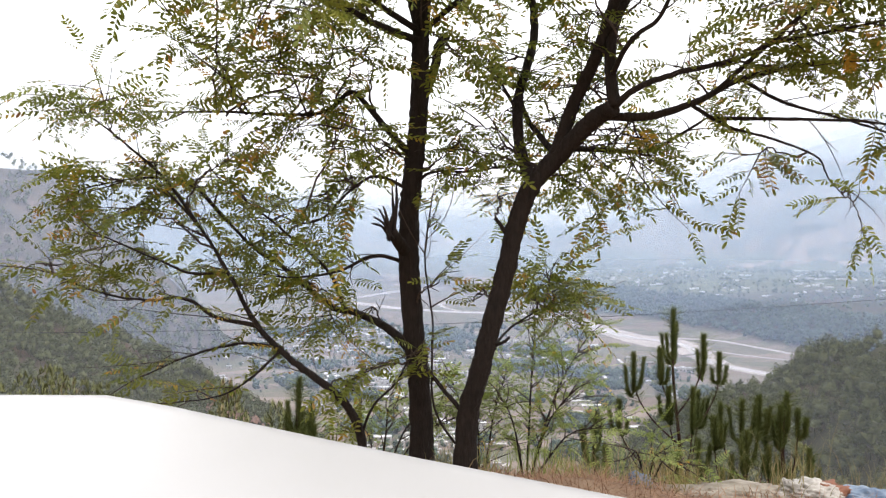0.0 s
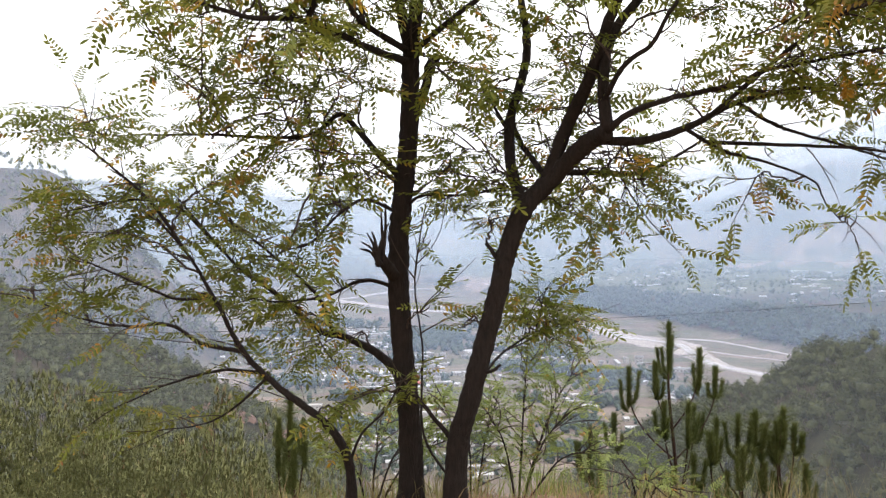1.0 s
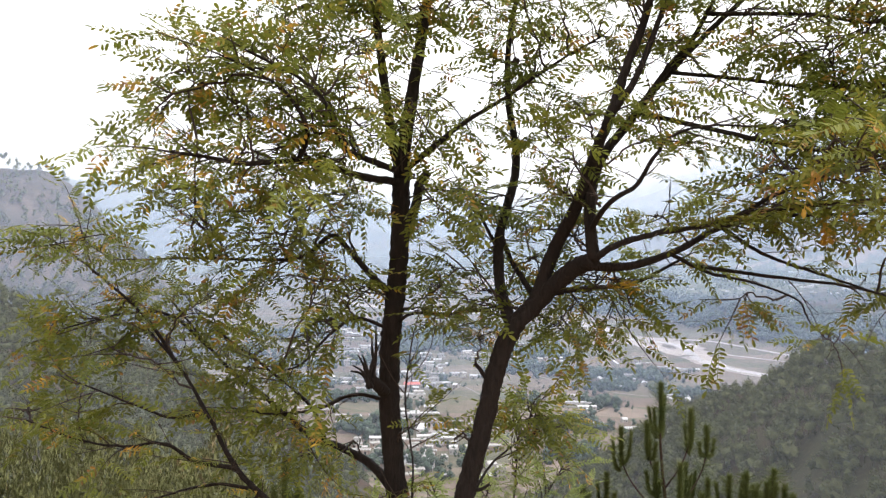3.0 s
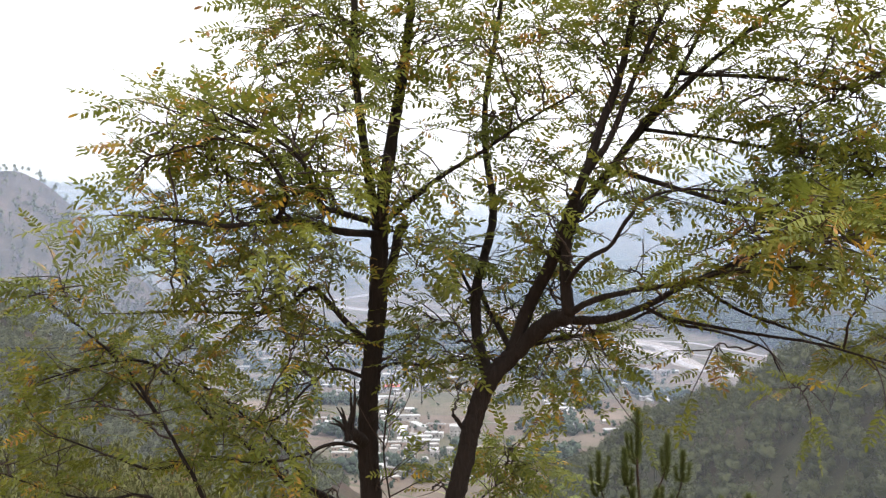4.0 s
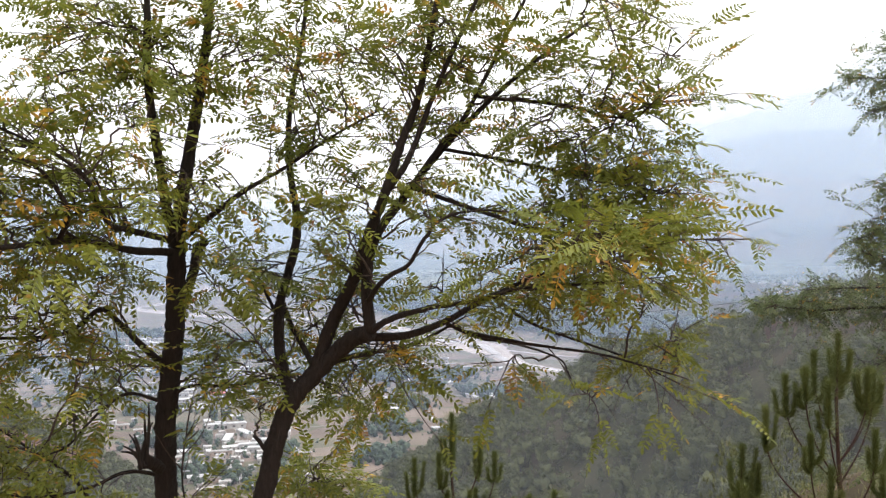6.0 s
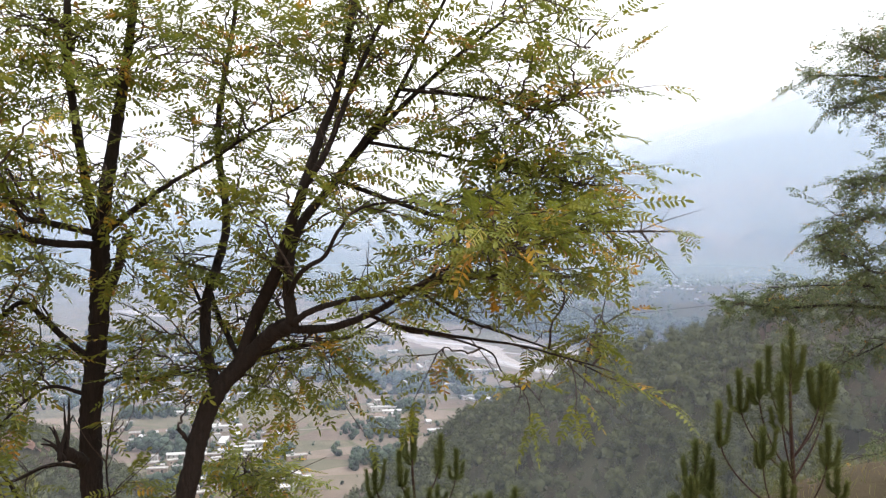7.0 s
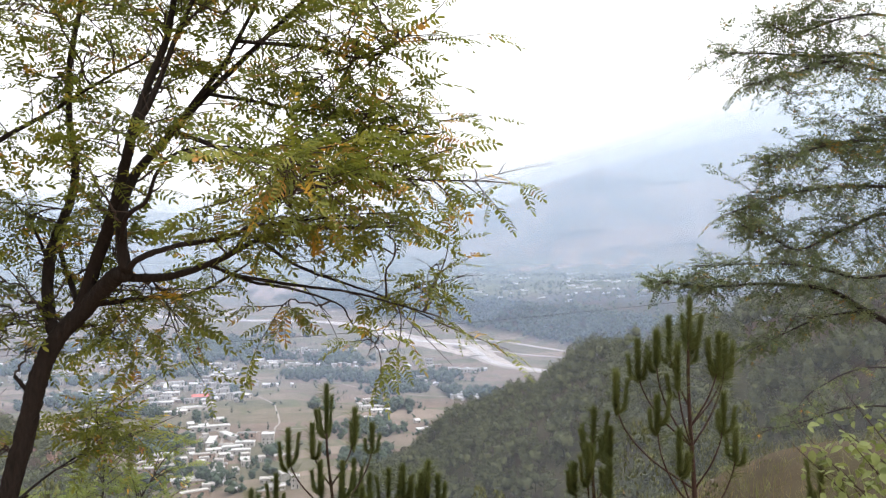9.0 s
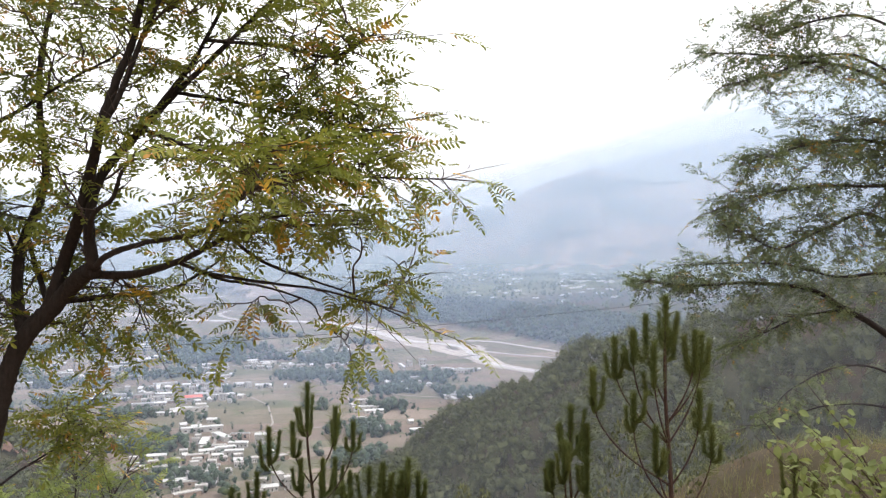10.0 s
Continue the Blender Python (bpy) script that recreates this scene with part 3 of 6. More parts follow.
def on_spur(x, y, u):
    r = np.hypot(x, y)
    crest = np.interp(y, [0, 320, 517, 635, 675], [192, 205, 186, 136, 79])
    bare = 1 - 0.6 * np.exp(-(((x - 118) / 26) ** 2 + ((y - 285) / 34) ** 2)) - 0.8 * np.exp(-(((x - 92) / 22) ** 2 + ((y - 640) / 50) ** 2))
    return (x < crest + 14) & (height(x, y) > -186) & (u < np.clip(0.9 + 0.6 * waves(x, y, 70, 21), 0.35, 1) * np.clip((r - 60) / 90, 0.6, 1) * bare)


xy, r = grow(11, 8600, (25, 290, 70, 690), on_spur)
size = r.uniform(6, 15.5, len(xy)) * (0.8 + 0.25 * waves(xy[:, 0], xy[:, 1], 120, 33))
near = np.hypot(xy[:, 0], xy[:, 1]) < 270
wood("pine_wood", "grey-green pine wood covering a falling spur", "woodland", xy[near], size[near], PINES, M_WOODS)
wood("pine_wood", "dense grey-green pine wood along the spur down to the river", "woodland", xy[~near], size[~near], MIDDLING, M_WOODS)
xy, r = grow(12, 7200, (-330, -40, 150, 620), lambda x, y, u: (x > -240 - 0.4 * (450 - y)) & (height(x, y) > -180) & (u < 0.5 + 0.45 * (waves(x, y, 70, 22) > -0.35)))
wood("pine_wood", "grey-green pine wood on the hill beside the village", "woodland", xy, r.uniform(6, 11, len(xy)), MIDDLING, M_WOODS)
xy, r = grow(13, 11500, (-1050, -90, 900, 1370), lambda x, y, u: (height(x, y) > -187) & (u < np.clip(0.55 + 0.55 * waves(x, y, 160, 23) + (-60 - height(x, y)) / 200, 0.2, 1)))
wood("far_pine_wood", "sparse distant pines on a grey mountain ridge", "woodland", xy, r.uniform(9, 16, len(xy)), SPARSE, M_WOODS)
GROVES = [(0, 1660, 66, 110, 420), (-32, 1490, 26, 40, 70), (150, 1270, 46, 26, 120), (235, 1215, 54, 24, 130), (196, 1440, 38, 60, 130), (318, 1200, 30, 34, 50), (294, 1692, 22, 26, 22), (210, 1008, 16, 24, 30), (-93, 1025, 34, 14, 40), (-281, 1716, 70, 50, 120),
          (123, 1024, 16, 12, 12), (-14, 985, 9, 9, 6), (49, 806, 7, 8, 5), (-70, 1330, 50, 26, 60), (20, 1150, 8, 10, 6), (250, 1120, 40, 26, 46), (-210, 1290, 60, 30, 60), (-160, 1120, 60, 24, 50), (60, 1480, 50, 12, 30), (330, 1060, 30, 24, 40),
          (-60, 860, 30, 30, 46), (150, 880, 30, 34, 40), (-20, 720, 40, 26, 40), (130, 760, 26, 30, 40), (-340, 1420, 60, 60, 80), (-190, 1900, 90, 70, 90), (120, 1850, 70, 30, 26)]


def groves():
    r = np.random.default_rng(14)
    spots = [np.column_stack([x + r.normal(0, 0.62, n) * rx, y + r.normal(0, 0.62, n) * ry]) for x, y, rx, ry, n in GROVES]
    xy = np.vstack(spots)
    x, y = xy.T
    return xy[(height(x, y) < -185) & (off_river(x, y) > 90)], r


xy, r = groves()
wood("valley_trees", "bluish-green groves among fields and houses", "trees", xy, r.uniform(7, 16, len(xy)), ROUND, M_VALLEY_TREE)
xy, r = grow(15, 420, (-260, 400, 680, 1800), lambda x, y, u: (height(x, y) < -188) & (off_river(x, y) > 120) & (waves(x, y, 130, 26) > 0.45))
wood("poplar_trees", "slender poplars standing along field edges", "trees", xy, r.uniform(8, 14, len(xy)), POPLAR, M_VALLEY_TREE)
xy, r = grow(22, 800, (-420, 420, 680, 2100), lambda x, y, u: (height(x, y) < -188) & (off_river(x, y) > 100))
wood("field_bushes", "small dark bushes and hedgerow trees along the fields", "trees", xy, r.uniform(2, 6, len(xy)), BUSHY, M_VALLEY_TREE)
xy, r = grow(16, 6000, (300, 2300, 1500, 3700), lambda x, y, u: (height(x, y) > -190) & (height(x, y) < -35) & (u < np.clip(0.45 + waves(x, y, 330, 27) + 0.6 * waves(x, y, 90, 29), 0.1, 1)))
wood("terrace_trees", "bluish distant trees scattered over a river terrace", "trees", xy, r.uniform(7, 13, len(xy)), BUSHY, M_TERRACE_TREE)


def young_template(seed, n):
    """A young pine one unit tall: a ragged cone of upturned shoots round a stem."""
    r = np.random.default_rng(seed)
    v, f = [], []
    for k in range(n):
        z = r.uniform(0.03, 1.0) ** 1.1 * 0.96
        q, a = 0.36 * (1 - z) ** 0.8 * r.uniform(0.3, 1.0) ** 0.6 + 0.008, r.uniform(0, 6.3)
        p = np.array([math.cos(a) * q, math.sin(a) * q, z])
        way = np.array([math.cos(a) * 0.2, math.sin(a) * 0.2, 1.0]) + r.normal(0, 0.08, 3)
        for _ in range(3):
            d = (way + r.normal(0, 0.14, 3)) * r.uniform(0.02, 0.045)
            w = np.array([r.normal(), r.normal(), 0.0]) * 0.0045
            i = len(v)
            v += [p - w, p + w, p + d]
            f.append((i, i + 1, i + 2))
    return np.array(v), f


xy, r = grow(20, 25000, (250, 950, 1150, 2900), lambda x, y, u: (height(x, y) > -186) & (height(x, y) < -136) & (off_river(x, y) > 110) & (u < 0.75))
wood("scarp_wood", "dark bluish trees covering the river scarp", "woodland", xy, r.uniform(9, 15, len(xy)), BUSHY, M_VALLEY_TREE)
YOUNG = [young_template(s, 430) for s in (31, 32, 33)]
xy, r = grow(17, 290, (-22, -1.2, 15, 40), lambda x, y, u: (x < -1.5 - 0.12 * (y - 15)) & (u < 0.8))
wood("young_pine_stand", "dense olive-green stand of young pines on the slope", "woodland", xy, r.uniform(2.2, 3.6, len(xy)), YOUNG, M_SHRUB)
xy, r = grow(19, 70, (-12, -1.6, 8.5, 16), lambda x, y, u: (x < -1.8 - 0.05 * (16 - y)) & (u < 0.9))
wood("young_pine_stand", "thicket of low young pines on the slope", "woodland", xy, r.uniform(0.6, 1.2, len(xy)), YOUNG, M_SHRUB)
xy, r = grow(18, 70, (3, 16, 9, 30), lambda x, y, u: u < 0.7)
wood("slope_saplings", "sparse small pines on the brown slope", "woodland", xy, r.uniform(0.8, 1.8, len(xy)), YOUNG, M_SHRUB)


# ---- the village ----
def block(soup, x0, x1, y0, y1, z0, z1):
    v = [(x0, y0, z0), (x1, y0, z0), (x1, y1, z0), (x0, y1, z0), (x0, y0, z1), (x1, y0, z1), (x1, y1, z1), (x0, y1, z1)]
    soup.add(v, [(0, 3, 2, 1), (4, 5, 6, 7), (0, 1, 5, 4), (1, 2, 6, 5), (2, 3, 7, 6), (3, 0, 4, 7)])


M_WALLS = [plain("whitewashed_wall", (0.3, 0.28, 0.26), (0.5, 0.48, 0.45), 0.15), plain("grey_plaster_wall", (0.3, 0.28, 0.26), (0.45, 0.42, 0.39), 0.6), plain("mud_brick_wall", (0.3, 0.22, 0.17), (0.4, 0.31, 0.25), 0.6)]
M_ROOFS = [plain("pale_tin_roof", (0.42, 0.42, 0.42), (0.62, 0.62, 0.62), 0.2, 0.5), plain("concrete_roof", (0.34, 0.325, 0.31), (0.52, 0.5, 0.48), 0.5), plain("red_tin_roof", (0.5, 0.12, 0.1), (0.62, 0.2, 0.17), 0.5, 0.5)]
M_FAR_HOUSE = plain("pale_far_walls", (0.3, 0.29, 0.28), (0.75, 0.73, 0.7), 0.02)
M_HOLE = plain("dark_opening", (0.03, 0.03, 0.035), (0.06, 0.055, 0.05), 1.0)


def house(w, d, h, gable, wall, roof, label):
    top = tagged(new("house"), label, "house", "houses of the valley village")
    s = Soup()
    block(s, -w / 2, w / 2, -d / 2, d / 2, -0.6, h)
    piece("wall", s.mesh("house_wall", wall, False), top)
    s = Soup()
    o = 0.45
    if gable:
        z = h + 0.02
        v = [(-w / 2 - o, -d / 2 - o, z), (w / 2 + o, -d / 2 - o, z), (w / 2 + o, d / 2 + o, z), (-w / 2 - o, d / 2 + o, z), (-w / 2 - o, 0, z + d * 0.26), (w / 2 + o, 0, z + d * 0.26)]
        s.add(v, [(0, 1, 5, 4), (2, 3, 4, 5), (0, 4, 3), (1, 2, 5), (0, 3, 2, 1)])
    else:
        block(s, -w / 2 - o, w / 2 + o, -d / 2 - o, d / 2 + o, h + 0.01, h + 0.3)
        for x0, x1, y0, y1 in ((-w / 2, w / 2, -d / 2, -d / 2 + 0.25), (-w / 2, w / 2, d / 2 - 0.25, d / 2)):
            block(s, x0, x1, y0, y1, h + 0.29, h + 0.75)
    piece("roof", s.mesh("house_roof", roof, False), top)
    n = max(2, int(w / 3.4))
    for k in range(n):
        for lev in range(1 if h < 5 else 2):
            s = Soup()
            x = -w / 2 + w * (k + 0.5) / n
            z = 1.0 + 3.0 * lev
            if k == n // 2 and lev == 0:
                block(s, x - 0.55, x + 0.55, -d / 2 - 0.06, -d / 2 + 0.05, -0.1, 2.1)
                piece("door", s.mesh("house_door", M_HOLE, False), top)
            else:
                block(s, x - 0.6, x + 0.6, -d / 2 - 0.06, -d / 2 + 0.05, z, z + 1.2)
                piece("window", s.mesh("house_window", M_HOLE, False), top)
    return top


def build_village():
    r = np.random.default_rng(41)
    kinds = [house(11, 7, 3.4, False, M_WALLS[0], M_ROOFS[1], "white flat-roofed village house among fields"), house(9, 6.5, 3.2, True, M_WALLS[1], M_ROOFS[0], "grey house with a pale tin roof"),
             house(15, 7, 3.4, True, M_WALLS[0], M_ROOFS[0], "long white house with a pale tin roof"), house(9.5, 8, 6.4, False, M_WALLS[0], M_ROOFS[1], "two-storey white house with a flat roof"),
             house(10, 6, 3.0, False, M_WALLS[2], M_ROOFS[1], "low mud-brick house with a flat roof"), house(20, 7.5, 3.6, False, M_WALLS[0], M_ROOFS[0], "long low white building with a pale roof")]
    red = house(21, 10, 4.2, True, M_WALLS[0], M_ROOFS[2], "white building with a faded red tin roof")
    big = house(12, 9, 9.5, False, M_WALLS[0], M_ROOFS[0], "tall bright white building beside the fields")
    red.matrix_basis = pose(-22, 1115, FLOOR + 0.6, 0, 0, 4)
    big.matrix_basis = pose(48, 852, FLOOR + 0.6, 0, 0, -6)
    clusters = [(0, 1320, 16, 60, 22), (-6, 1192, 17, 26, 14), (11, 1121, 14, 16, 8), (-43, 1107, 18, 6, 5), (-34, 1037, 22, 7, 6), (-76, 1092, 16, 6, 4), (85, 1403, 20, 24, 12), (125, 1347, 16, 14, 4), (-163, 1731, 42, 60, 22), (-107, 1670, 36, 60, 16), (-124, 1514, 34, 30, 14),
                (-202, 1433, 36, 34, 12), (-148, 1331, 28, 26, 12), (-115, 1154, 26, 18, 12), (-185, 1172, 26, 16, 9), (-70, 1208, 22, 18, 8), (-13, 936, 9, 12, 4), (-14, 866, 9, 16, 6), (-12, 810, 9, 18, 8), (25, 885, 12, 4, 3), (8, 826, 10, 8, 5), (24, 790, 11, 10, 7), (-2, 762, 12, 16, 9),
                (-12, 728, 16, 16, 8), (-52, 778, 14, 18, 8), (56, 797, 6, 8, 4), (242, 1580, 26, 30, 6), (199, 1360, 30, 26, 9), (268, 1168, 18, 24, 12), (307, 1042, 14, 16, 5), (324, 1328, 18, 20, 5), (391, 1265, 14, 8, 6), (243, 1126, 10, 10, 4), (34, 1205, 12, 8, 4), (72, 1195, 18, 5, 5),
                (177, 1000, 12, 22, 7), (160, 1546, 24, 24, 7), (-122, 951, 14, 10, 5), (-84, 901, 14, 8, 5), (-281, 1555, 50, 50, 12), (190, 900, 20, 26, 6), (30, 700, 20, 16, 6), (-330, 1300, 40, 40, 8)]
    spots = []
    for cx, cy, rx, ry, n in clusters:
        for _ in range(n):
            for _try in range(14):
                x, y = cx + r.normal() * rx * 0.9, cy + r.normal() * ry * 0.9
                if float(height(x, y)) < -186 and float(off_river(x, y)) > 60 and all(((x - a) / 15) ** 2 + ((y - b) / 11) ** 2 > 1 for a, b in spots) and ((x + 22) / 20) ** 2 + ((y - 1115) / 14) ** 2 > 1 and ((x - 48) / 13) ** 2 + ((y - 852) / 12) ** 2 > 1 and y > 660:
                    spots.append((x, y))
                    break
    first = set()
    for x, y in spots:
        k = int(r.choice(6, p=[0.24, 0.2, 0.14, 0.16, 0.14, 0.12]))
        m = pose(x, y, float(height(x, y)) + 0.5, 0, 0, float(r.normal(4, 9)) + (90 if r.random() < 0.18 else 0)) @ Matrix.Diagonal((float(r.uniform(0.6, 1.5)), float(r.uniform(0.7, 1.2)), float(r.uniform(0.75, 1.25)), 1))
        if k in first:
            copy_thing(kinds[k], m)
        else:
            first.add(k)
            kinds[k].matrix_basis = m
    near = np.array(spots)
    pick = r.random(len(near)) < 0.7
    shade = np.vstack([near[pick] + r.normal(0, 1, (pick.sum(), 2)) * np.array([[9, 5]]) + np.array([[2.0, -9.0]]), near[~pick] + r.normal(0, 6, ((~pick).sum(), 2)) + np.array([[0.0, 10.0]]), near[::2] + r.normal(0, 9, (len(near[::2]), 2))])
    wood("garden_trees", "dark green garden trees between the village houses", "trees", shade, r.uniform(3, 8, len(shade)), ROUND, M_VALLEY_TREE)
    s = Soup()
    for _ in range(1000):
        a, q = math.radians(r.uniform(6, 42)), r.uniform(2000, 3500)
        x, y = q * math.sin(a), q * math.cos(a)
        h = float(height(x, y))
        if h > -146 and float(waves(np.array(x), np.array(y), 230, 28) + 0.5 * waves(np.array(x), np.array(y), 80, 35)) > (0.5 if r.random() < 0.7 else -0.3):
            w, d = r.uniform(7, 22), r.uniform(6, 10)
            block(s, x - w / 2, x + w / 2, y - d / 2, y + d / 2, h - 3, h + r.uniform(2.5, 5))
    for k in range(46):
        a, q = math.radians(r.uniform(-30, -14)), r.uniform(1080, 1230)
        x, y = q * math.sin(a), q * math.cos(a)
        h = float(height(x, y))
        if -60 < h < 25 or (k % 3 == 0 and h < -110):
            w = r.uniform(6, 14)
            block(s, x - w / 2, x + w / 2, y - 3.5, y + 3.5, h - 4, h + r.uniform(2.5, 4))
    for x, y, w in ((560, 3100, 110), (610, 3110, 40), (900, 3000, 60), (1250, 2830, 70), (1330, 2790, 60), (1420, 2760, 40)):
        h = float(height(x, y))
        block(s, x - w / 2, x + w / 2, y - 9, y + 9, h - 6, h + 6)
    piece("far_houses", s.mesh("far_houses", M_FAR_HOUSE, False), None, "tiny pale houses scattered over the far terrace", "houses", kind="stuff")


build_village()


# ---- locust trees ----
def leaf_template(seed, pairs=7, plain_blade=False):
    """A pinnate leaf one unit long along y: a thin stalk with paired oval leaflets and one at the tip."""
    r = np.random.default_rng(seed)
    v, f = [], []

    def leaflet(p, ang, size, droop):
        i = len(v)
        c, s = math.cos(ang), math.sin(ang)
        for x, y, z in ((0, 0, 0), (-0.17, 0.26, 0.05), (-0.18, 0.74, 0.05), (0, 1, 0), (0.18, 0.74, 0.05), (0.17, 0.26, 0.05)):
            x, y, z = x * size, y * size, z * size - droop * y * size
            v.append((p[0] + c * x + s * y, p[1] - s * x + c * y, p[2] + z))
        if plain_blade:
            del v[i:]
            d = np.array([s, c, -droop]) + r.normal(0, 0.12, 3)
            w = np.cross(d, np.array([0, 0, 1.0]) + r.normal(0, 0.35, 3))
            d, w = d / np.linalg.norm(d) * size * 1.25, w / np.linalg.norm(w) * size * 0.36
            q = np.array(p)
            v.extend([tuple(q), tuple(q + d * 0.55 - w), tuple(q + d), tuple(q + d * 0.55 + w)])
            f.append((i, i + 3, i + 2, i + 1))
            return
        f.extend([(i, i + 3, i + 2, i + 1), (i, i + 5, i + 4, i + 3)])

    bend = r.uniform(-0.2, 0.2)
    at_ = lambda t: (bend * t * t, t, -0.22 * t * t)
    for k in range(pairs):
        t = 0.2 + 0.72 * k / (pairs - 1)
        size = 0.19 * (1 - 0.5 * abs(t - 0.45)) * r.uniform(0.85, 1.1)
        for side in (-1, 1):
            if r.random() < 0.95:
                leaflet(at_(t + r.uniform(-0.02, 0.02)), side * r.uniform(0.95, 1.25), size, r.uniform(0.0, 0.45))
    leaflet(at_(0.97), r.uniform(-0.2, 0.2), 0.19, 0.3)
    i = len(v)
    for t in (0.0, 0.5, 1.0):
        x, y, z = at_(t)
        v.extend([(x - 0.007, y, z), (x + 0.007, y, z)])
    f.extend([(i, i + 1, i + 3, i + 2), (i + 2, i + 3, i + 5, i + 4)])
    return np.array(v), f


LEAVES = [leaf_template(s, p) for s, p in ((1, 8), (2, 7), (3, 9), (4, 8), (5, 7))]
FINE_LEAVES = [leaf_template(s, p, True) for s, p in ((1, 6), (2, 5), (3, 6), (4, 5))]


class Tree:
    """A locust tree: stems and limbs are parts, twigs and most leaves are joined."""

    def __init__(self, seed, label, leaf_size=0.2, density=1.0, apart=0, fine=False):
        self.top = tagged(new("locust_tree"), label, "tree", "locust trees on the hill edge")
        self.rng = np.random.default_rng(seed)
        self.twigs = Soup()
        self.bones, self.cores = [], []
        self.leaves = FINE_LEAVES if fine else LEAVES
        self.p, self.d, self.leaf_size, self.density, self.apart = [], [], leaf_size, density, apart

    def limb(self, name, pts, r0, r1, leafy):
        rng = self.rng
        if self.bones and name == "limb":
            bones = np.vstack(self.bones)
            gap = np.linalg.norm(bones - tidy(pts[0]), axis=1)
            if gap.min() < 0.3:
                pts = [tuple(bones[gap.argmin()])] + list(pts[1:])
        line, t = spline(pts, 11 if r0 > 0.04 else 7)
        wob = np.cumsum(rng.standard_normal(line.shape), 0) * (0.0011 if r0 > 0.02 else 0.0016)
        line = line + (wob - wob[-1] * t[:, None]) * np.sin(np.pi * t)[:, None]
        rad = (r0 + (r1 - r0) * t**0.8) * 0.86
        self.bones.append(line)
        if name == "trunk":
            self.cores.append(line)
        if name in ("trunk", "stem"):
            rad = rad * (1 + 0.3 * np.exp(-t * 22))
        s = Soup()
        tube(s, line, rad, 18 if r0 > 0.04 else 10, 0.06 if r0 > 0.02 else 0.05, rng)
        piece(name, s.mesh("locust_" + name, M_BARK), self.top)
        if leafy:
            self.clothe(line, t, leafy)

    def broken_stub(self, root, knob, tips):
        """The splintered end of a snapped limb."""
        rng, s = self.rng, Soup()
        line, t = spline([root, (tidy(root) * 0.4 + tidy(knob) * 0.6).tolist(), knob], 5)
        tube(s, line, np.linspace(0.03, 0.024, len(line)), 12, 0.1, rng)
        for tip in tips:
            p, q = tidy(knob) + rng.normal(0, 0.014, 3), tidy(tip)
            line, t = spline([p - np.array([0, 0, 0.05]), p * 0.5 + q * 0.5 + rng.normal(0, 0.006, 3), q], 4)
            tube(s, line, np.linspace(0.011, 0.003, len(line)), 6, 0.2, rng)
        piece("stub", s.mesh("locust_stub", M_BARK), self.top, "splintered end of a broken limb")

    def spray(self, x, y, z, size, n):
        """A spray of leafy twigs about a place, on a thin branchlet from the nearest limb."""
        rng, c = self.rng, np.array([x, y, z])
        pts = np.vstack(self.bones)
        gap = np.linalg.norm(pts - c, axis=1) + 0.4 * np.clip(pts[:, 2] - z, 0, None)
        b = pts[rng.choice(np.nonzero(gap < 1.25 * gap.min() + 0.18)[0])]
        far = np.linalg.norm(c - b)
        mid = (b + c) / 2 + rng.normal(0, 0.02 + 0.04 * far, 3) + np.array([0, 0, 0.03 + 0.06 * far])
        line, t = spline([b, mid, c], 9)
        wob = np.cumsum(rng.standard_normal(line.shape), 0) * 0.011 * (0.4 + far)
        line = line + (wob - wob[-1] * t[:, None])
        tube(self.twigs, line, np.linspace(0.0062, 0.0022, len(line)), 5, close=False)
        for _ in range(2):
            i = int(rng.integers(3, len(line) - 3))
            self.twig(line[i], (c - b) / (far + 1e-6) + 0.9 * unit(rng, 1)[0], rng.uniform(0.12, 0.25), rng.random() < 0.5)
        for _ in range(n):
            i = rng.integers(len(line) // 2, len(line))
            d = unit(rng, 1)[0] * np.array([1, 1, 0.5]) + (c - b) * 0.4
            self.twig(line[i], d / np.linalg.norm(d), size * rng.uniform(0.6, 1.15))

    def clothe(self, line, t, leafy):
        rng = self.rng
        length = np.linalg.norm(np.diff(line, axis=0), axis=1).sum()
        d = np.gradient(line, axis=0)
        d /= np.linalg.norm(d, axis=1)[:, None]
        n = max(2, int(length * {1: 5, 2: 9, 3: 13, 4: 5, 5: 1.6}[leafy] * self.density))
        start = {1: 0.5, 2: 0.35, 3: 0.25, 4: 0.72, 5: 0.4}[leafy]
        for k in range(n + 1):
            u = 1.0 if k == n else start + (1 - start) * ((k + rng.uniform(0, 1)) / n) ** 0.8
            i = min(int(u * (len(line) - 1)), len(line) - 1)
            out = unit(rng, 1)[0]
            out -= d[i] * out.dot(d[i])
            out[2] = out[2] * 0.55 + 0.12
            way = d[i] * rng.uniform(0.3, 0.9) + out * rng.uniform(0.6, 1.1)
            if k == n:
                way = d[i] + 0.2 * out
            self.twig(line[i], way / np.linalg.norm(way), rng.uniform(0.08, 0.26))

        for _ in range(int(length * 6)):
            i = rng.integers(len(line) // 5, len(line) - 1)
            way = unit(rng, 1)[0] * np.array([1, 1, 0.7]) + d[i] * 0.7 + np.array([0, 0, 0.1])
            self.twig(line[i], way / np.linalg.norm(way), rng.uniform(0.12, 0.4), False)

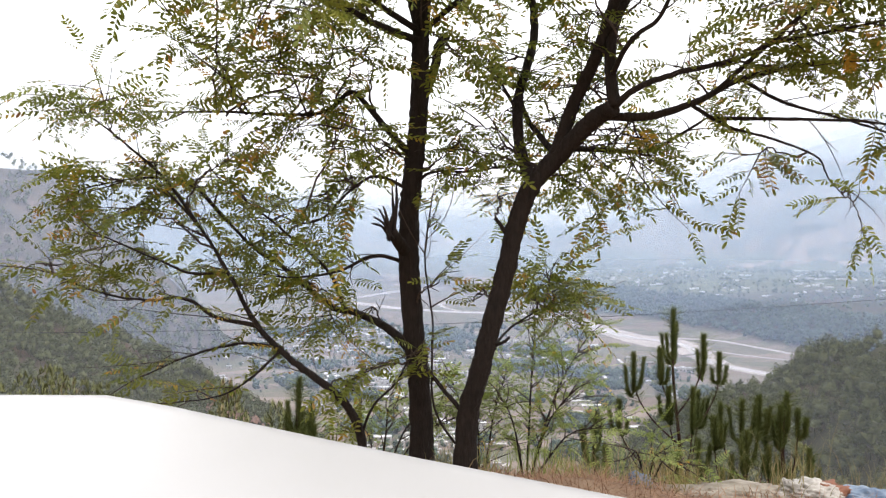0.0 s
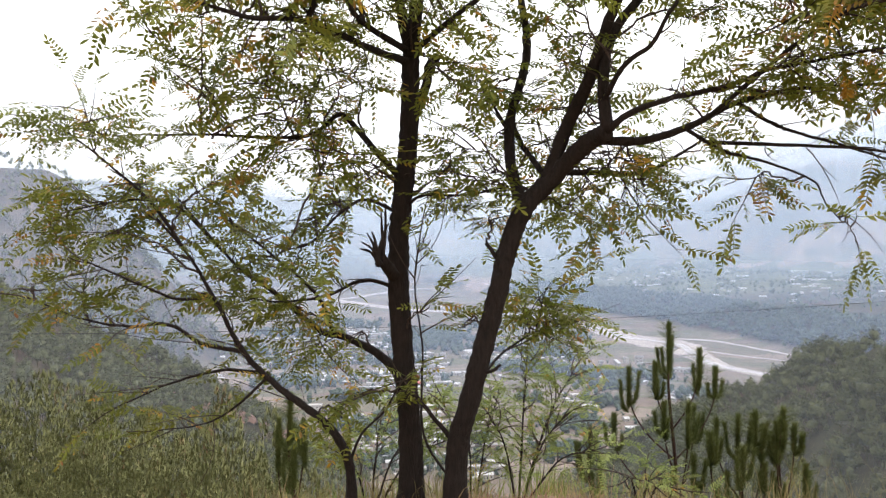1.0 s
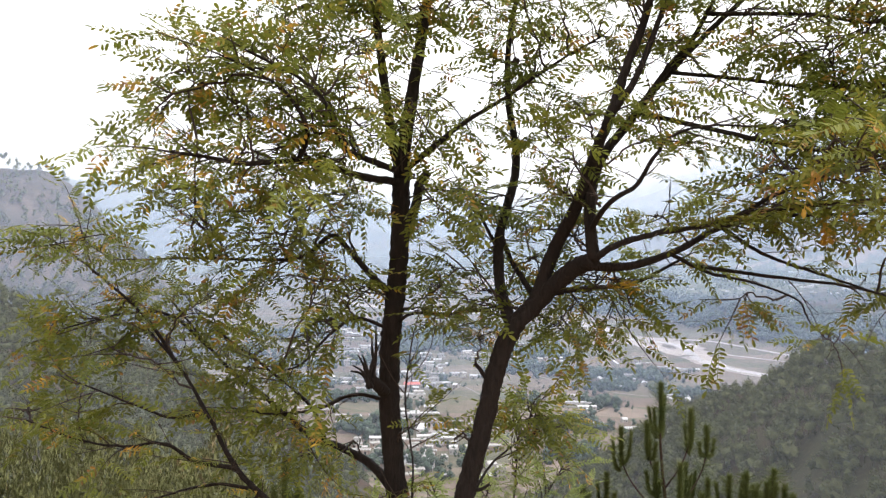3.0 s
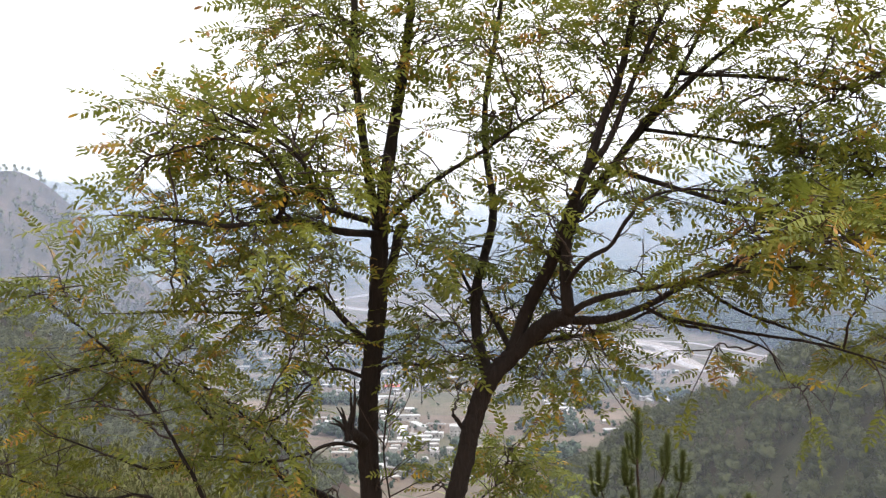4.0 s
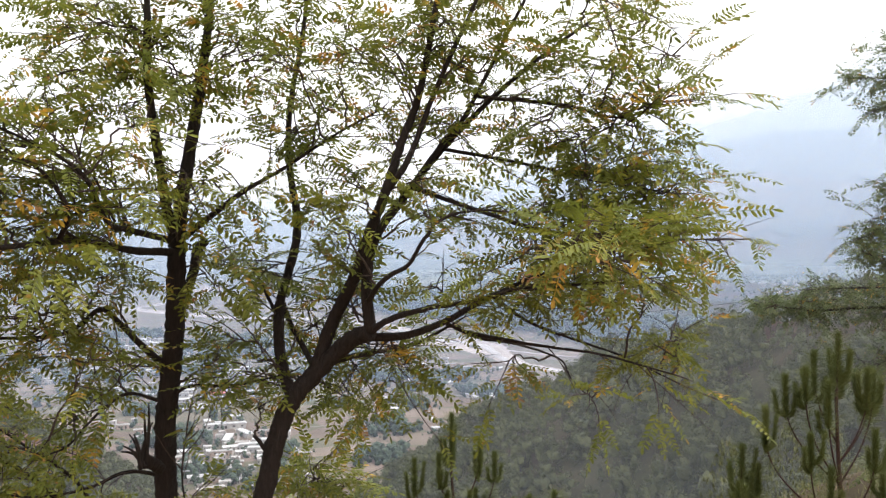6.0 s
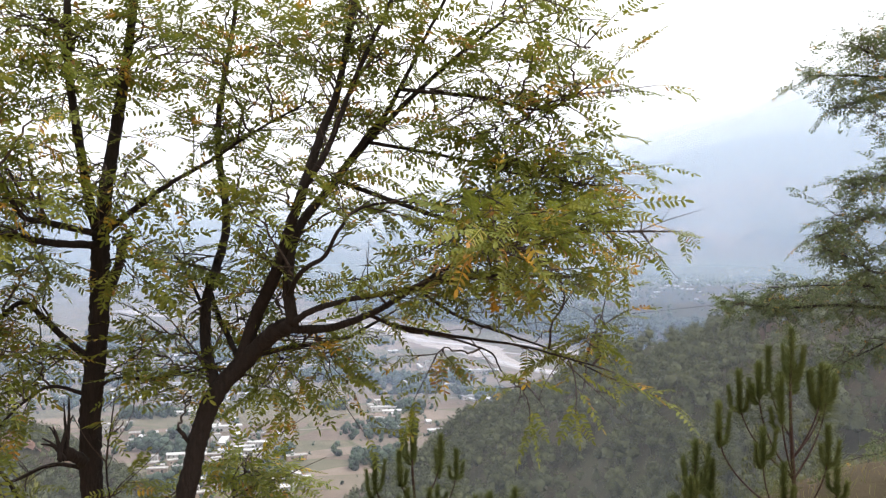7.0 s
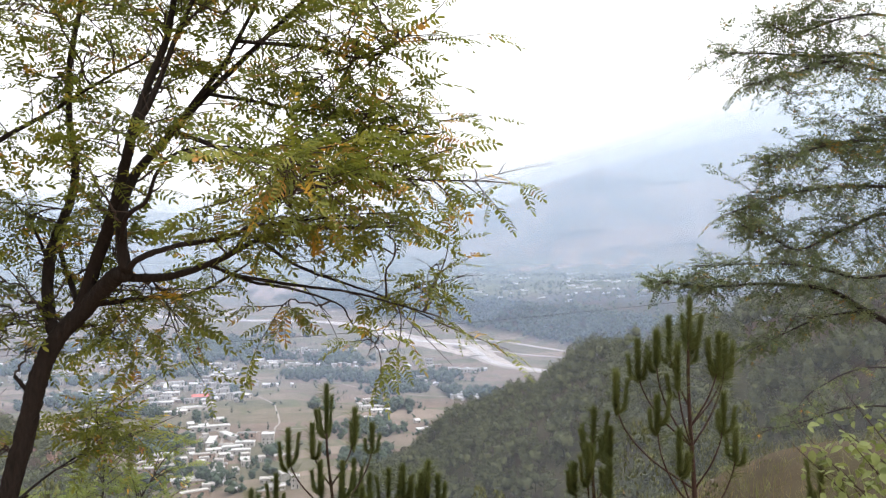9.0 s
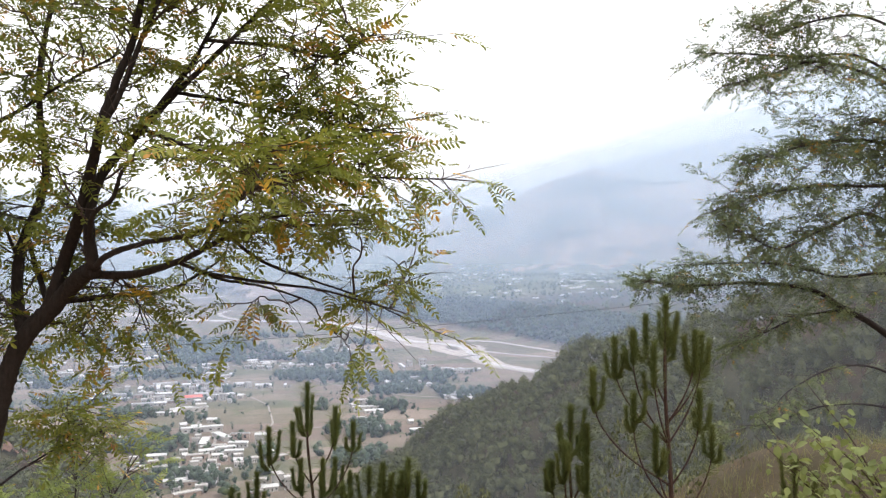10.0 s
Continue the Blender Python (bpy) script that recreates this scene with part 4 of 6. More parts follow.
    def twig(self, p, way, length, leafed=True):
        rng = self.rng
        bend = unit(rng, 1)[0] * np.array([0.6, 0.6, 0.35]) + np.array([0, 0, -0.06])
        s = np.linspace(0, 1, 6)[:, None]
        line = p + way * length * s + bend * length * s**2
        tube(self.twigs, line, np.linspace(0.0042, 0.0016, 6) * (1 if leafed else 0.7), 4, close=False)
        if not leafed:
            i = int(rng.integers(2, 4))
            side = way * 0.5 + unit(rng, 1)[0]
            fork = line[i] + side * length * 0.4 * s[:, :] * 0.6
            tube(self.twigs, fork, np.linspace(0.0026, 0.001, 6), 4, close=False)
            return
        n = max(4, int(length / 0.04))
        for k in range(n):
            u = 0.25 + 0.75 * (k + 0.5) / n
            q = p + way * length * u + bend * length * u * u
            ax = way + 2 * bend * u
            ax /= np.linalg.norm(ax)
            side = np.cross(ax, (0, 0, 1.0))
            side = side / (np.linalg.norm(side) + 1e-6) * (1 if k % 2 else -1)
            dd = ax * rng.uniform(0.2, 1.0) + side * rng.uniform(0.3, 1.1) + np.array([0, 0, rng.uniform(-0.42, 0.28)]) + 0.28 * unit(rng, 1)[0]
            self.p.append(q)
            self.d.append(dd)
        self.p.append(line[-1])
        self.d.append(ax + np.array([0, 0, -0.15]))

    def finish(self, mat=None, twig_mat=None):
        rng = self.rng
        mat = mat or M_LEAF
        p, d = np.array(self.p), np.array(self.d)
        if self.cores:
            core = np.vstack(self.cores)[::2]
            clear = np.array([np.min(np.linalg.norm(core - q, axis=1)) for q in p]) > 0.17
            p, d = p[clear], d[clear]
        size = self.leaf_size * rng.uniform(0.6, 1.15, len(p))
        roll = 0.9
        turn = frames_from(d, rng.uniform(-roll, roll, len(p)))
        piece("twig_growth", self.twigs.mesh("locust_twigs", M_TWIG), self.top, "thin dark bare twigs", kind="stuff")
        kind = rng.integers(0, len(self.leaves), len(p))
        single = np.zeros(len(p), bool)
        if self.apart:
            near = np.argsort(p[:, 1] + 0.3 * np.abs(p[:, 0] - 0.6) + 0.2 * np.abs(p[:, 2] - 1.6))[: self.apart]
            single[near] = True
        v, f, n = [], [], 0
        for k, (tv, tf) in enumerate(self.leaves):
            m = (kind == k) & ~single
            w = np.einsum("nij,vj->nvi", turn[m], tv) * size[m][:, None, None] + p[m][:, None]
            base = n + np.arange(m.sum()) * len(tv)
            v.append(w.reshape(-1, 3))
            f.append((base[:, None, None] + np.array(tf)[None]).reshape(-1, 4))
            n += w.shape[0] * w.shape[1]
        piece("foliage", from_arrays("locust_foliage", np.vstack(v), np.vstack(f), mat, False), self.top, "pinnate green leaves, some turned yellow", kind="stuff")
        if self.apart:
            shared = [from_arrays("locust_leaf", tv, tf, M_LEAF_ONE, False) for tv, tf in LEAVES]
            for i in np.nonzero(single)[0]:
                ob = piece("leaf", shared[kind[i]], self.top)
                ob.matrix_basis = Matrix.LocRotScale(Vector(p[i]), Matrix(turn[i].tolist()).to_quaternion(), Vector([size[i]] * 3))


def build_locust():
    tree = Tree(71, "dark double-trunked locust tree with yellowing leaves on the hill edge", 0.215, 0.7, 280)
    limb, spray = tree.limb, tree.spray
    limb("trunk", [(-0.1, 4.33, -0.12), (-0.11, 4.31, 0.27), (-0.14, 4.29, 0.61), (-0.17, 4.27, 0.95), (-0.17, 4.24, 1.2), (-0.15, 4.21, 1.45), (-0.13, 4.2, 1.64), (-0.12, 4.19, 1.91), (-0.12, 4.18, 2.1)], 0.068, 0.05, 0)
    limb("limb", [(-0.11, 4.18, 2.1), (-0.09, 4.17, 2.37), (-0.04, 4.17, 2.72), (-0.0, 4.16, 3.0), (0.03, 4.16, 3.27), (0.04, 4.15, 3.56)], 0.045, 0.016, 2)
    limb("limb", [(-0.11, 4.18, 2.1), (-0.17, 4.13, 2.34), (-0.22, 4.08, 2.7), (-0.24, 4.04, 2.96), (-0.24, 4.02, 3.21), (-0.26, 4.0, 3.48)], 0.032, 0.014, 2)
    limb("limb", [(-0.08, 4.18, 2.13), (0.07, 4.16, 2.28), (0.23, 4.15, 2.4), (0.39, 4.13, 2.5), (0.61, 4.12, 2.65), (0.83, 4.1, 2.78)], 0.02, 0.006, 2)
    limb("limb", [(-0.1, 4.22, 1.75), (-0.05, 4.25, 1.97), (-0.03, 4.27, 2.08), (0.01, 4.3, 2.14)], 0.03, 0.026, 0)
    limb("limb", [(-0.14, 4.15, 2.08), (-0.29, 3.95, 2.09), (-0.46, 3.75, 2.13), (-0.59, 3.55, 2.12), (-0.73, 3.47, 2.1), (-0.86, 3.38, 2.12), (-0.97, 3.3, 2.13)], 0.024, 0.006, 3)
    limb("limb", [(-0.15, 4.15, 2.13), (-0.29, 3.93, 2.18), (-0.36, 3.71, 2.2), (-0.42, 3.58, 2.36), (-0.54, 3.54, 2.47), (-0.72, 3.5, 2.56)], 0.02, 0.006, 3)
    limb("limb", [(-0.44, 3.56, 2.11), (-0.48, 3.52, 2.25), (-0.55, 3.48, 2.38), (-0.68, 3.44, 2.47), (-0.8, 3.4, 2.52)], 0.014, 0.005, 3)
    limb("limb", [(-0.19, 4.2, 1.52), (-0.27, 4.17, 1.64), (-0.36, 4.14, 1.75), (-0.44, 4.11, 1.82), (-0.56, 4.09, 1.73), (-0.71, 4.06, 1.7), (-1.03, 4.03, 1.71), (-1.28, 4.0, 1.7)], 0.022, 0.005, 2)
    limb("limb", [(-0.22, 4.2, 1.35), (-0.33, 4.15, 1.42), (-0.45, 4.1, 1.34), (-0.56, 4.05, 1.22), (-0.68, 4.0, 1.18)], 0.012, 0.004, 2)
    limb("limb", [(-0.12, 4.2, 1.35), (-0.07, 4.17, 1.44), (0.09, 4.15, 1.44), (0.23, 4.12, 1.46), (0.39, 4.1, 1.5)], 0.011, 0.004, 2)
    tree.broken_stub((-0.19, 4.16, 1.06), (-0.25, 4.0, 1.16), [(-0.225, 4.0, 1.4), (-0.245, 3.99, 1.37), (-0.21, 4.02, 1.31), (-0.33, 3.97, 1.22), (-0.31, 4.02, 1.26), (-0.285, 3.97, 1.27), (-0.34, 3.99, 1.19)])
    limb("limb", [(-0.21, 4.2, 0.98), (-0.34, 4.24, 1.03), (-0.52, 4.28, 0.95), (-0.75, 4.31, 0.92), (-0.96, 4.35, 0.94)], 0.014, 0.004, 2)
    limb("limb", [(-0.17, 4.33, 0.52), (-0.27, 4.38, 0.65), (-0.45, 4.43, 0.73), (-0.57, 4.48, 0.75), (-0.73, 4.53, 0.87), (-0.89, 4.58, 0.99), (-1.02, 4.64, 1.06), (-1.17, 4.69, 1.2), (-1.39, 4.75, 1.44)], 0.03, 0.006, 2)
    limb("limb", [(-0.5, 4.46, 0.73), (-0.57, 4.43, 0.91), (-0.68, 4.4, 1.04), (-0.84, 4.35, 1.18), (-1.0, 4.3, 1.31)], 0.014, 0.005, 2)
    limb("stem", [(-0.39, 4.25, -0.1), (-0.4, 4.19, 0.15), (-0.46, 4.13, 0.3), (-0.58, 4.12, 0.42), (-0.72, 4.12, 0.52), (-0.87, 4.13, 0.65), (-0.96, 4.14, 0.79), (-1.05, 4.17, 0.95), (-1.19, 4.23, 1.15), (-1.37, 4.3, 1.33)], 0.032, 0.006, 2)
    limb("limb", [(-0.91, 4.13, 0.68), (-1.09, 4.1, 0.74), (-1.24, 4.07, 0.83), (-1.41, 4.04, 0.82), (-1.62, 4.02, 0.86), (-1.84, 4.0, 0.95)], 0.014, 0.004, 2)
    limb("limb", [(-0.81, 4.12, 0.58), (-1.03, 4.21, 0.6), (-1.27, 4.27, 0.53), (-1.48, 4.3, 0.43)], 0.012, 0.004, 1)
    limb("limb", [(-0.8, 4.12, 0.55), (-0.93, 4.13, 0.44), (-1.09, 4.13, 0.35), (-1.28, 4.14, 0.32)], 0.009, 0.003, 1)
    limb("limb", [(-0.4, 4.2, 0.14), (-0.34, 4.15, 0.3), (-0.23, 4.1, 0.42), (-0.16, 4.05, 0.55)], 0.009, 0.004, 2)
    limb("limb", [(-1.05, 4.15, 0.95), (-1.2, 4.1, 0.95), (-1.39, 4.05, 1.03), (-1.61, 4.0, 1.13)], 0.011, 0.004, 2)
    limb("limb", [(-1.21, 4.3, 1.15), (-1.4, 4.31, 1.41), (-1.63, 4.32, 1.61), (-1.86, 4.33, 1.78)], 0.012, 0.004, 2)
    limb("limb", [(-1.17, 4.7, 1.2), (-1.34, 4.5, 1.4), (-1.52, 4.33, 1.42), (-1.74, 4.2, 1.36)], 0.012, 0.004, 2)
    limb("trunk", [(0.11, 4.15, -0.07), (0.12, 4.11, 0.26), (0.17, 4.07, 0.48), (0.22, 4.06, 0.7), (0.29, 4.06, 0.96), (0.34, 4.06, 1.18), (0.42, 4.07, 1.38), (0.56, 4.05, 1.54), (0.68, 3.95, 1.67), (0.76, 3.85, 1.72)], 0.061, 0.046, 0)
    limb("limb", [(0.42, 4.08, 1.39), (0.37, 4.17, 1.58), (0.37, 4.26, 1.82), (0.44, 4.35, 2.05), (0.46, 4.38, 2.25), (0.42, 4.42, 2.49), (0.42, 4.45, 2.79), (0.47, 4.47, 3.09), (0.51, 4.48, 3.39), (0.54, 4.5, 3.7)], 0.038, 0.01, 2)
    limb("limb", [(0.36, 4.35, 1.7), (0.27, 4.32, 1.95), (0.22, 4.3, 2.02)], 0.012, 0.005, 1)
    limb("limb", [(0.54, 4.2, 1.55), (0.43, 4.29, 1.7), (0.38, 4.38, 1.86)], 0.018, 0.014, 0)
    limb("limb", [(0.57, 4.15, 1.46), (0.6, 4.03, 1.74), (0.69, 3.9, 1.97), (0.76, 3.8, 2.21), (0.81, 3.7, 2.37), (0.88, 3.7, 2.59), (0.96, 3.7, 2.82), (1.02, 3.65, 3.2), (1.06, 3.6, 3.48)], 0.042, 0.012, 2)
    limb("limb", [(0.73, 3.82, 1.7), (0.74, 3.85, 1.95), (0.79, 3.89, 2.16), (0.94, 3.93, 2.36), (1.13, 3.97, 2.59), (1.35, 3.96, 2.82), (1.55, 3.83, 3.01), (1.77, 3.7, 3.18)], 0.036, 0.008, 2)
    limb("limb", [(0.93, 3.97, 2.35), (1.12, 3.93, 2.61), (1.23, 3.88, 2.76), (1.39, 3.84, 3.09), (1.52, 3.8, 3.36)], 0.02, 0.008, 2)
    limb("limb", [(0.78, 3.65, 2.33), (0.89, 3.64, 2.5), (1.02, 3.62, 2.83), (1.17, 3.61, 3.17), (1.24, 3.6, 3.37)], 0.02, 0.008, 2)
    limb("limb", [(0.72, 3.75, 1.85), (0.78, 3.65, 1.96), (0.87, 3.55, 2.03), (0.93, 3.45, 2.15), (0.98, 3.43, 2.22), (1.13, 3.42, 2.27), (1.35, 3.4, 2.26)], 0.016, 0.004, 2)
    limb("limb", [(0.74, 3.82, 1.7), (0.84, 3.75, 1.79), (1.0, 3.67, 1.85), (1.19, 3.6, 1.88), (1.34, 3.5, 1.93), (1.46, 3.4, 1.94), (1.67, 3.3, 1.97)], 0.02, 0.006, 3)
    limb("limb", [(0.7, 3.9, 1.64), (0.94, 3.93, 1.69), (1.16, 3.95, 1.76), (1.38, 3.98, 1.87), (1.59, 3.92, 1.92), (1.77, 3.86, 1.93), (2.04, 3.8, 1.94)], 0.026, 0.007, 3)
    limb("limb", [(1.38, 3.98, 1.86), (1.53, 3.89, 1.76), (1.69, 3.8, 1.69), (1.95, 3.75, 1.6), (2.25, 3.75, 1.46)], 0.012, 0.004, 5)
    limb("limb", [(0.62, 4.1, 1.53), (0.8, 4.25, 1.57), (1.06, 4.4, 1.59), (1.2, 4.35, 1.66), (1.3, 4.3, 1.72)], 0.02, 0.007, 2)
    limb("limb", [(1.13, 3.98, 1.73), (1.34, 4.03, 1.66), (1.52, 4.08, 1.63), (1.79, 4.11, 1.54), (1.88, 4.14, 1.42), (1.97, 4.16, 1.33)], 0.012, 0.003, 0)
    limb("stub", [(0.31, 4.06, 1.12), (0.27, 4.05, 1.19), (0.24, 4.05, 1.22)], 0.014, 0.01, 0)
    limb("stub", [(0.23, 4.06, 0.61), (0.28, 4.03, 0.63), (0.31, 4.0, 0.66)], 0.012, 0.007, 0)
    limb("limb", [(0.25, 4.06, 0.63), (0.36, 4.35, 0.68), (0.55, 4.53, 0.76), (0.71, 4.6, 0.8)], 0.009, 0.003, 2)
    limb("limb", [(0.08, 4.1, 0.26), (0.02, 4.15, 0.37), (-0.08, 4.2, 0.48)], 0.016, 0.01, 1)
    limb("limb", [(0.05, 4.15, 0.05), (-0.04, 4.16, 0.3), (-0.05, 4.18, 0.68), (-0.09, 4.19, 1.01), (-0.07, 4.2, 1.23)], 0.008, 0.004, 1)
    limb("limb", [(1.24, 3.95, 1.82), (1.36, 3.38, 1.98), (1.44, 3.07, 2.05), (1.6, 3.0, 2.08)], 0.014, 0.004, 1)
    limb("limb", [(1.12, 3.85, 2.29), (1.32, 3.44, 2.22), (1.55, 3.35, 2.17), (1.94, 3.45, 2.15), (2.46, 3.6, 2.16)], 0.014, 0.004, 3)
    limb("limb", [(1.24, 4.0, 1.71), (1.53, 3.73, 1.65), (1.82, 3.57, 1.61), (2.12, 3.5, 1.53)], 0.012, 0.004, 5)
    limb("limb", [(1.32, 3.8, 2.79), (1.61, 3.6, 2.76), (1.83, 3.43, 2.69), (2.05, 3.3, 2.82)], 0.012, 0.004, 3)
    limb("limb", [(1.13, 3.95, 2.59), (1.47, 3.72, 2.5), (1.76, 3.57, 2.42), (2.07, 3.5, 2.37)], 0.012, 0.004, 3)
    spray(-0.77, 4.10, 2.03, 0.25, 4)
    spray(-0.56, 4.10, 1.96, 0.20, 2)
    spray(-0.40, 4.05, 2.05, 0.20, 2)
    spray(-0.63, 3.90, 2.15, 0.22, 3)
    spray(-0.88, 4.00, 2.09, 0.22, 3)
    spray(-1.03, 4.10, 1.93, 0.25, 4)
    spray(-0.34, 4.10, 1.59, 0.15, 2)
    spray(-0.57, 4.20, 1.57, 0.25, 3)
    spray(-0.77, 4.10, 1.69, 0.25, 4)
    spray(-0.57, 4.20, 1.35, 0.20, 3)
    spray(0.08, 4.30, 2.06, 0.15, 1)
    spray(0.22, 4.10, 1.49, 0.15, 3)
    spray(0.06, 4.10, 1.57, 0.15, 2)
    spray(0.28, 4.20, 1.33, 0.15, 3)
    spray(0.58, 4.10, 2.05, 0.20, 3)
    spray(0.63, 4.20, 1.88, 0.15, 2)
    spray(0.77, 4.20, 1.50, 0.18, 3)
    spray(0.91, 4.20, 1.42, 0.18, 3)
    spray(0.99, 4.10, 1.49, 0.12, 2)
    spray(0.50, 4.30, 1.98, 0.15, 2)
    spray(1.37, 4.10, 1.50, 0.12, 3)
    spray(1.51, 3.70, 1.86, 0.20, 3)
    spray(1.58, 3.60, 1.94, 0.20, 4)
    spray(1.38, 3.40, 2.11, 0.20, 4)
    spray(-0.02, 4.20, 0.86, 0.15, 2)
    spray(0.15, 4.20, 0.81, 0.15, 3)
    spray(0.58, 4.60, 0.92, 0.20, 4)
    spray(0.73, 4.60, 0.79, 0.15, 3)
    spray(-0.36, 4.40, 0.73, 0.15, 2)
    spray(-0.59, 4.40, 0.67, 0.20, 3)
    spray(-0.32, 4.20, 0.51, 0.20, 3)
    spray(-0.46, 4.30, 0.35, 0.20, 2)
    spray(-1.74, 4.35, 1.85, 0.20, 3)
    spray(-1.60, 4.35, 1.71, 0.22, 4)
    spray(-1.81, 4.20, 1.39, 0.20, 3)
    spray(-1.44, 4.30, 1.48, 0.22, 3)
    spray(-1.25, 4.40, 1.52, 0.22, 3)
    spray(-1.25, 4.40, 1.29, 0.22, 3)
    spray(-0.99, 4.50, 1.12, 0.20, 3)
    spray(-0.82, 4.40, 1.24, 0.20, 3)
    spray(-1.61, 4.05, 1.02, 0.20, 3)
    spray(-1.85, 4.05, 0.97, 0.15, 3)
    spray(-0.71, 4.40, 0.90, 0.15, 2)
    spray(-1.35, 4.20, 1.18, 0.22, 3)
    spray(-1.54, 4.20, 1.26, 0.20, 3)
    spray(-1.05, 4.30, 1.52, 0.20, 3)
    spray(-0.68, 3.60, 2.50, 0.22, 3)
    spray(-0.45, 3.50, 2.32, 0.20, 4)
    spray(-0.27, 3.80, 2.61, 0.20, 4)
    spray(-0.37, 3.70, 2.12, 0.20, 3)
    spray(-0.65, 3.70, 2.17, 0.20, 3)
    spray(-0.83, 3.90, 1.93, 0.20, 3)
    spray(-0.21, 4.00, 2.36, 0.20, 2)
    spray(0.02, 4.00, 2.44, 0.18, 2)
    spray(0.62, 4.20, 2.78, 0.18, 4)
    spray(0.82, 4.20, 2.82, 0.15, 3)
    spray(0.53, 4.40, 3.02, 0.20, 3)
    spray(0.18, 4.30, 3.09, 0.20, 3)
    spray(-0.52, 4.00, 3.03, 0.22, 4)
    spray(-0.69, 3.90, 2.85, 0.22, 3)
    spray(0.41, 4.40, 2.78, 0.15, 2)
    spray(0.54, 4.00, 2.16, 0.20, 3)
    spray(0.66, 3.90, 2.05, 0.15, 2)
    spray(1.20, 3.60, 2.89, 0.22, 4)
    spray(1.52, 3.40, 2.67, 0.20, 4)
    spray(1.70, 3.40, 2.53, 0.20, 4)
    spray(1.51, 3.00, 2.20, 0.18, 3)
    spray(1.76, 3.20, 2.13, 0.18, 3)
    spray(1.90, 3.40, 1.94, 0.18, 5)
    spray(2.25, 3.70, 1.75, 0.15, 4)
    spray(1.29, 3.90, 2.52, 0.20, 3)
    spray(1.15, 3.90, 2.24, 0.18, 3)
    spray(0.77, 4.10, 3.14, 0.20, 3)
    spray(1.81, 3.20, 3.06, 0.20, 4)
    spray(1.91, 3.10, 2.90, 0.16, 3)
    spray(-0.28, 4.00, 3.00, 0.20, 3)
    spray(-0.09, 4.10, 2.87, 0.20, 3)
    spray(-0.78, 3.60, 2.32, 0.20, 4)
    spray(0.01, 4.10, 3.30, 0.30, 4)
    spray(0.64, 4.20, 3.41, 0.30, 4)
    spray(-0.64, 4.00, 3.22, 0.30, 4)
    spray(0.28, 4.20, 3.38, 0.25, 3)
    spray(-0.62, 4.04, 3.04, 0.20, 3)
    spray(-0.50, 4.11, 3.11, 0.20, 3)
    spray(-0.60, 4.14, 2.83, 0.20, 3)
    spray(-0.44, 4.22, 2.72, 0.20, 3)
    spray(-0.31, 4.11, 2.92, 0.20, 3)
    spray(-0.68, 4.21, 2.58, 0.20, 3)
    spray(-0.47, 3.72, 2.37, 0.20, 2)
    spray(-0.35, 3.96, 2.36, 0.20, 2)
    spray(-0.22, 4.22, 3.11, 0.20, 3)
    spray(-0.10, 4.06, 2.84, 0.20, 3)
    spray(0.06, 4.20, 3.15, 0.20, 3)
    spray(0.20, 3.76, 2.85, 0.20, 3)
    spray(0.30, 3.96, 3.08, 0.20, 3)
    spray(0.01, 3.84, 2.56, 0.20, 3)
    spray(-0.57, 4.00, 2.14, 0.20, 2)
    spray(-0.38, 4.02, 1.98, 0.20, 2)
    spray(-0.55, 3.71, 1.81, 0.20, 3)
    spray(-0.44, 3.82, 1.66, 0.20, 3)
    spray(0.01, 3.85, 2.19, 0.20, 2)
    spray(0.12, 4.20, 2.47, 0.20, 2)
    spray(0.38, 4.12, 2.66, 0.20, 3)
    spray(0.54, 3.79, 2.98, 0.20, 3)
    spray(0.68, 4.14, 3.20, 0.20, 3)
    spray(0.80, 3.78, 2.91, 0.20, 3)
    spray(1.03, 4.04, 3.14, 0.20, 3)
    spray(1.22, 3.77, 3.01, 0.20, 3)
    spray(0.44, 3.70, 2.34, 0.20, 2)
    spray(0.30, 4.18, 2.01, 0.20, 2)
    spray(0.09, 3.82, 1.89, 0.20, 3)
    spray(0.65, 3.82, 2.37, 0.20, 3)
    spray(0.92, 4.24, 2.49, 0.20, 3)
    spray(-0.39, 4.18, 3.19, 0.20, 3)
    spray(-0.63, 3.86, 2.85, 0.20, 3)
    spray(2.03, 4.15, 1.24, 0.09, 3)
    spray(1.06, 3.90, 1.94, 0.15, 2)
    spray(1.56, 3.40, 2.07, 0.22, 4)
    spray(1.65, 3.40, 3.02, 0.22, 4)
    spray(1.60, 3.40, 2.36, 0.20, 4)
    spray(2.04, 3.40, 2.14, 0.16, 5)
    spray(2.26, 3.75, 1.68, 0.12, 3)
    spray(0.96, 3.70, 3.05, 0.20, 3)
    spray(1.06, 3.60, 3.28, 0.30, 4)
    spray(1.40, 2.85, 2.10, 0.18, 3)
    spray(1.50, 2.80, 2.20, 0.18, 3)
    spray(1.60, 2.90, 2.05, 0.18, 3)
    spray(1.84, 3.45, 2.65, 0.20, 4)
    spray(1.70, 3.50, 2.45, 0.20, 4)
    spray(1.95, 3.45, 2.48, 0.20, 4)
    spray(1.66, 3.50, 2.80, 0.20, 4)
    spray(1.87, 3.50, 2.33, 0.20, 4)
    spray(1.50, 3.55, 2.62, 0.20, 4)
    spray(1.61, 3.50, 2.27, 0.20, 3)
    spray(1.38, 3.60, 2.77, 0.20, 4)
    spray(2.06, 3.40, 2.37, 0.18, 4)
    spray(1.78, 3.45, 2.95, 0.20, 4)
    spray(-1.12, 3.80, 2.52, 0.20, 4)
    spray(-0.98, 3.80, 2.59, 0.20, 5)
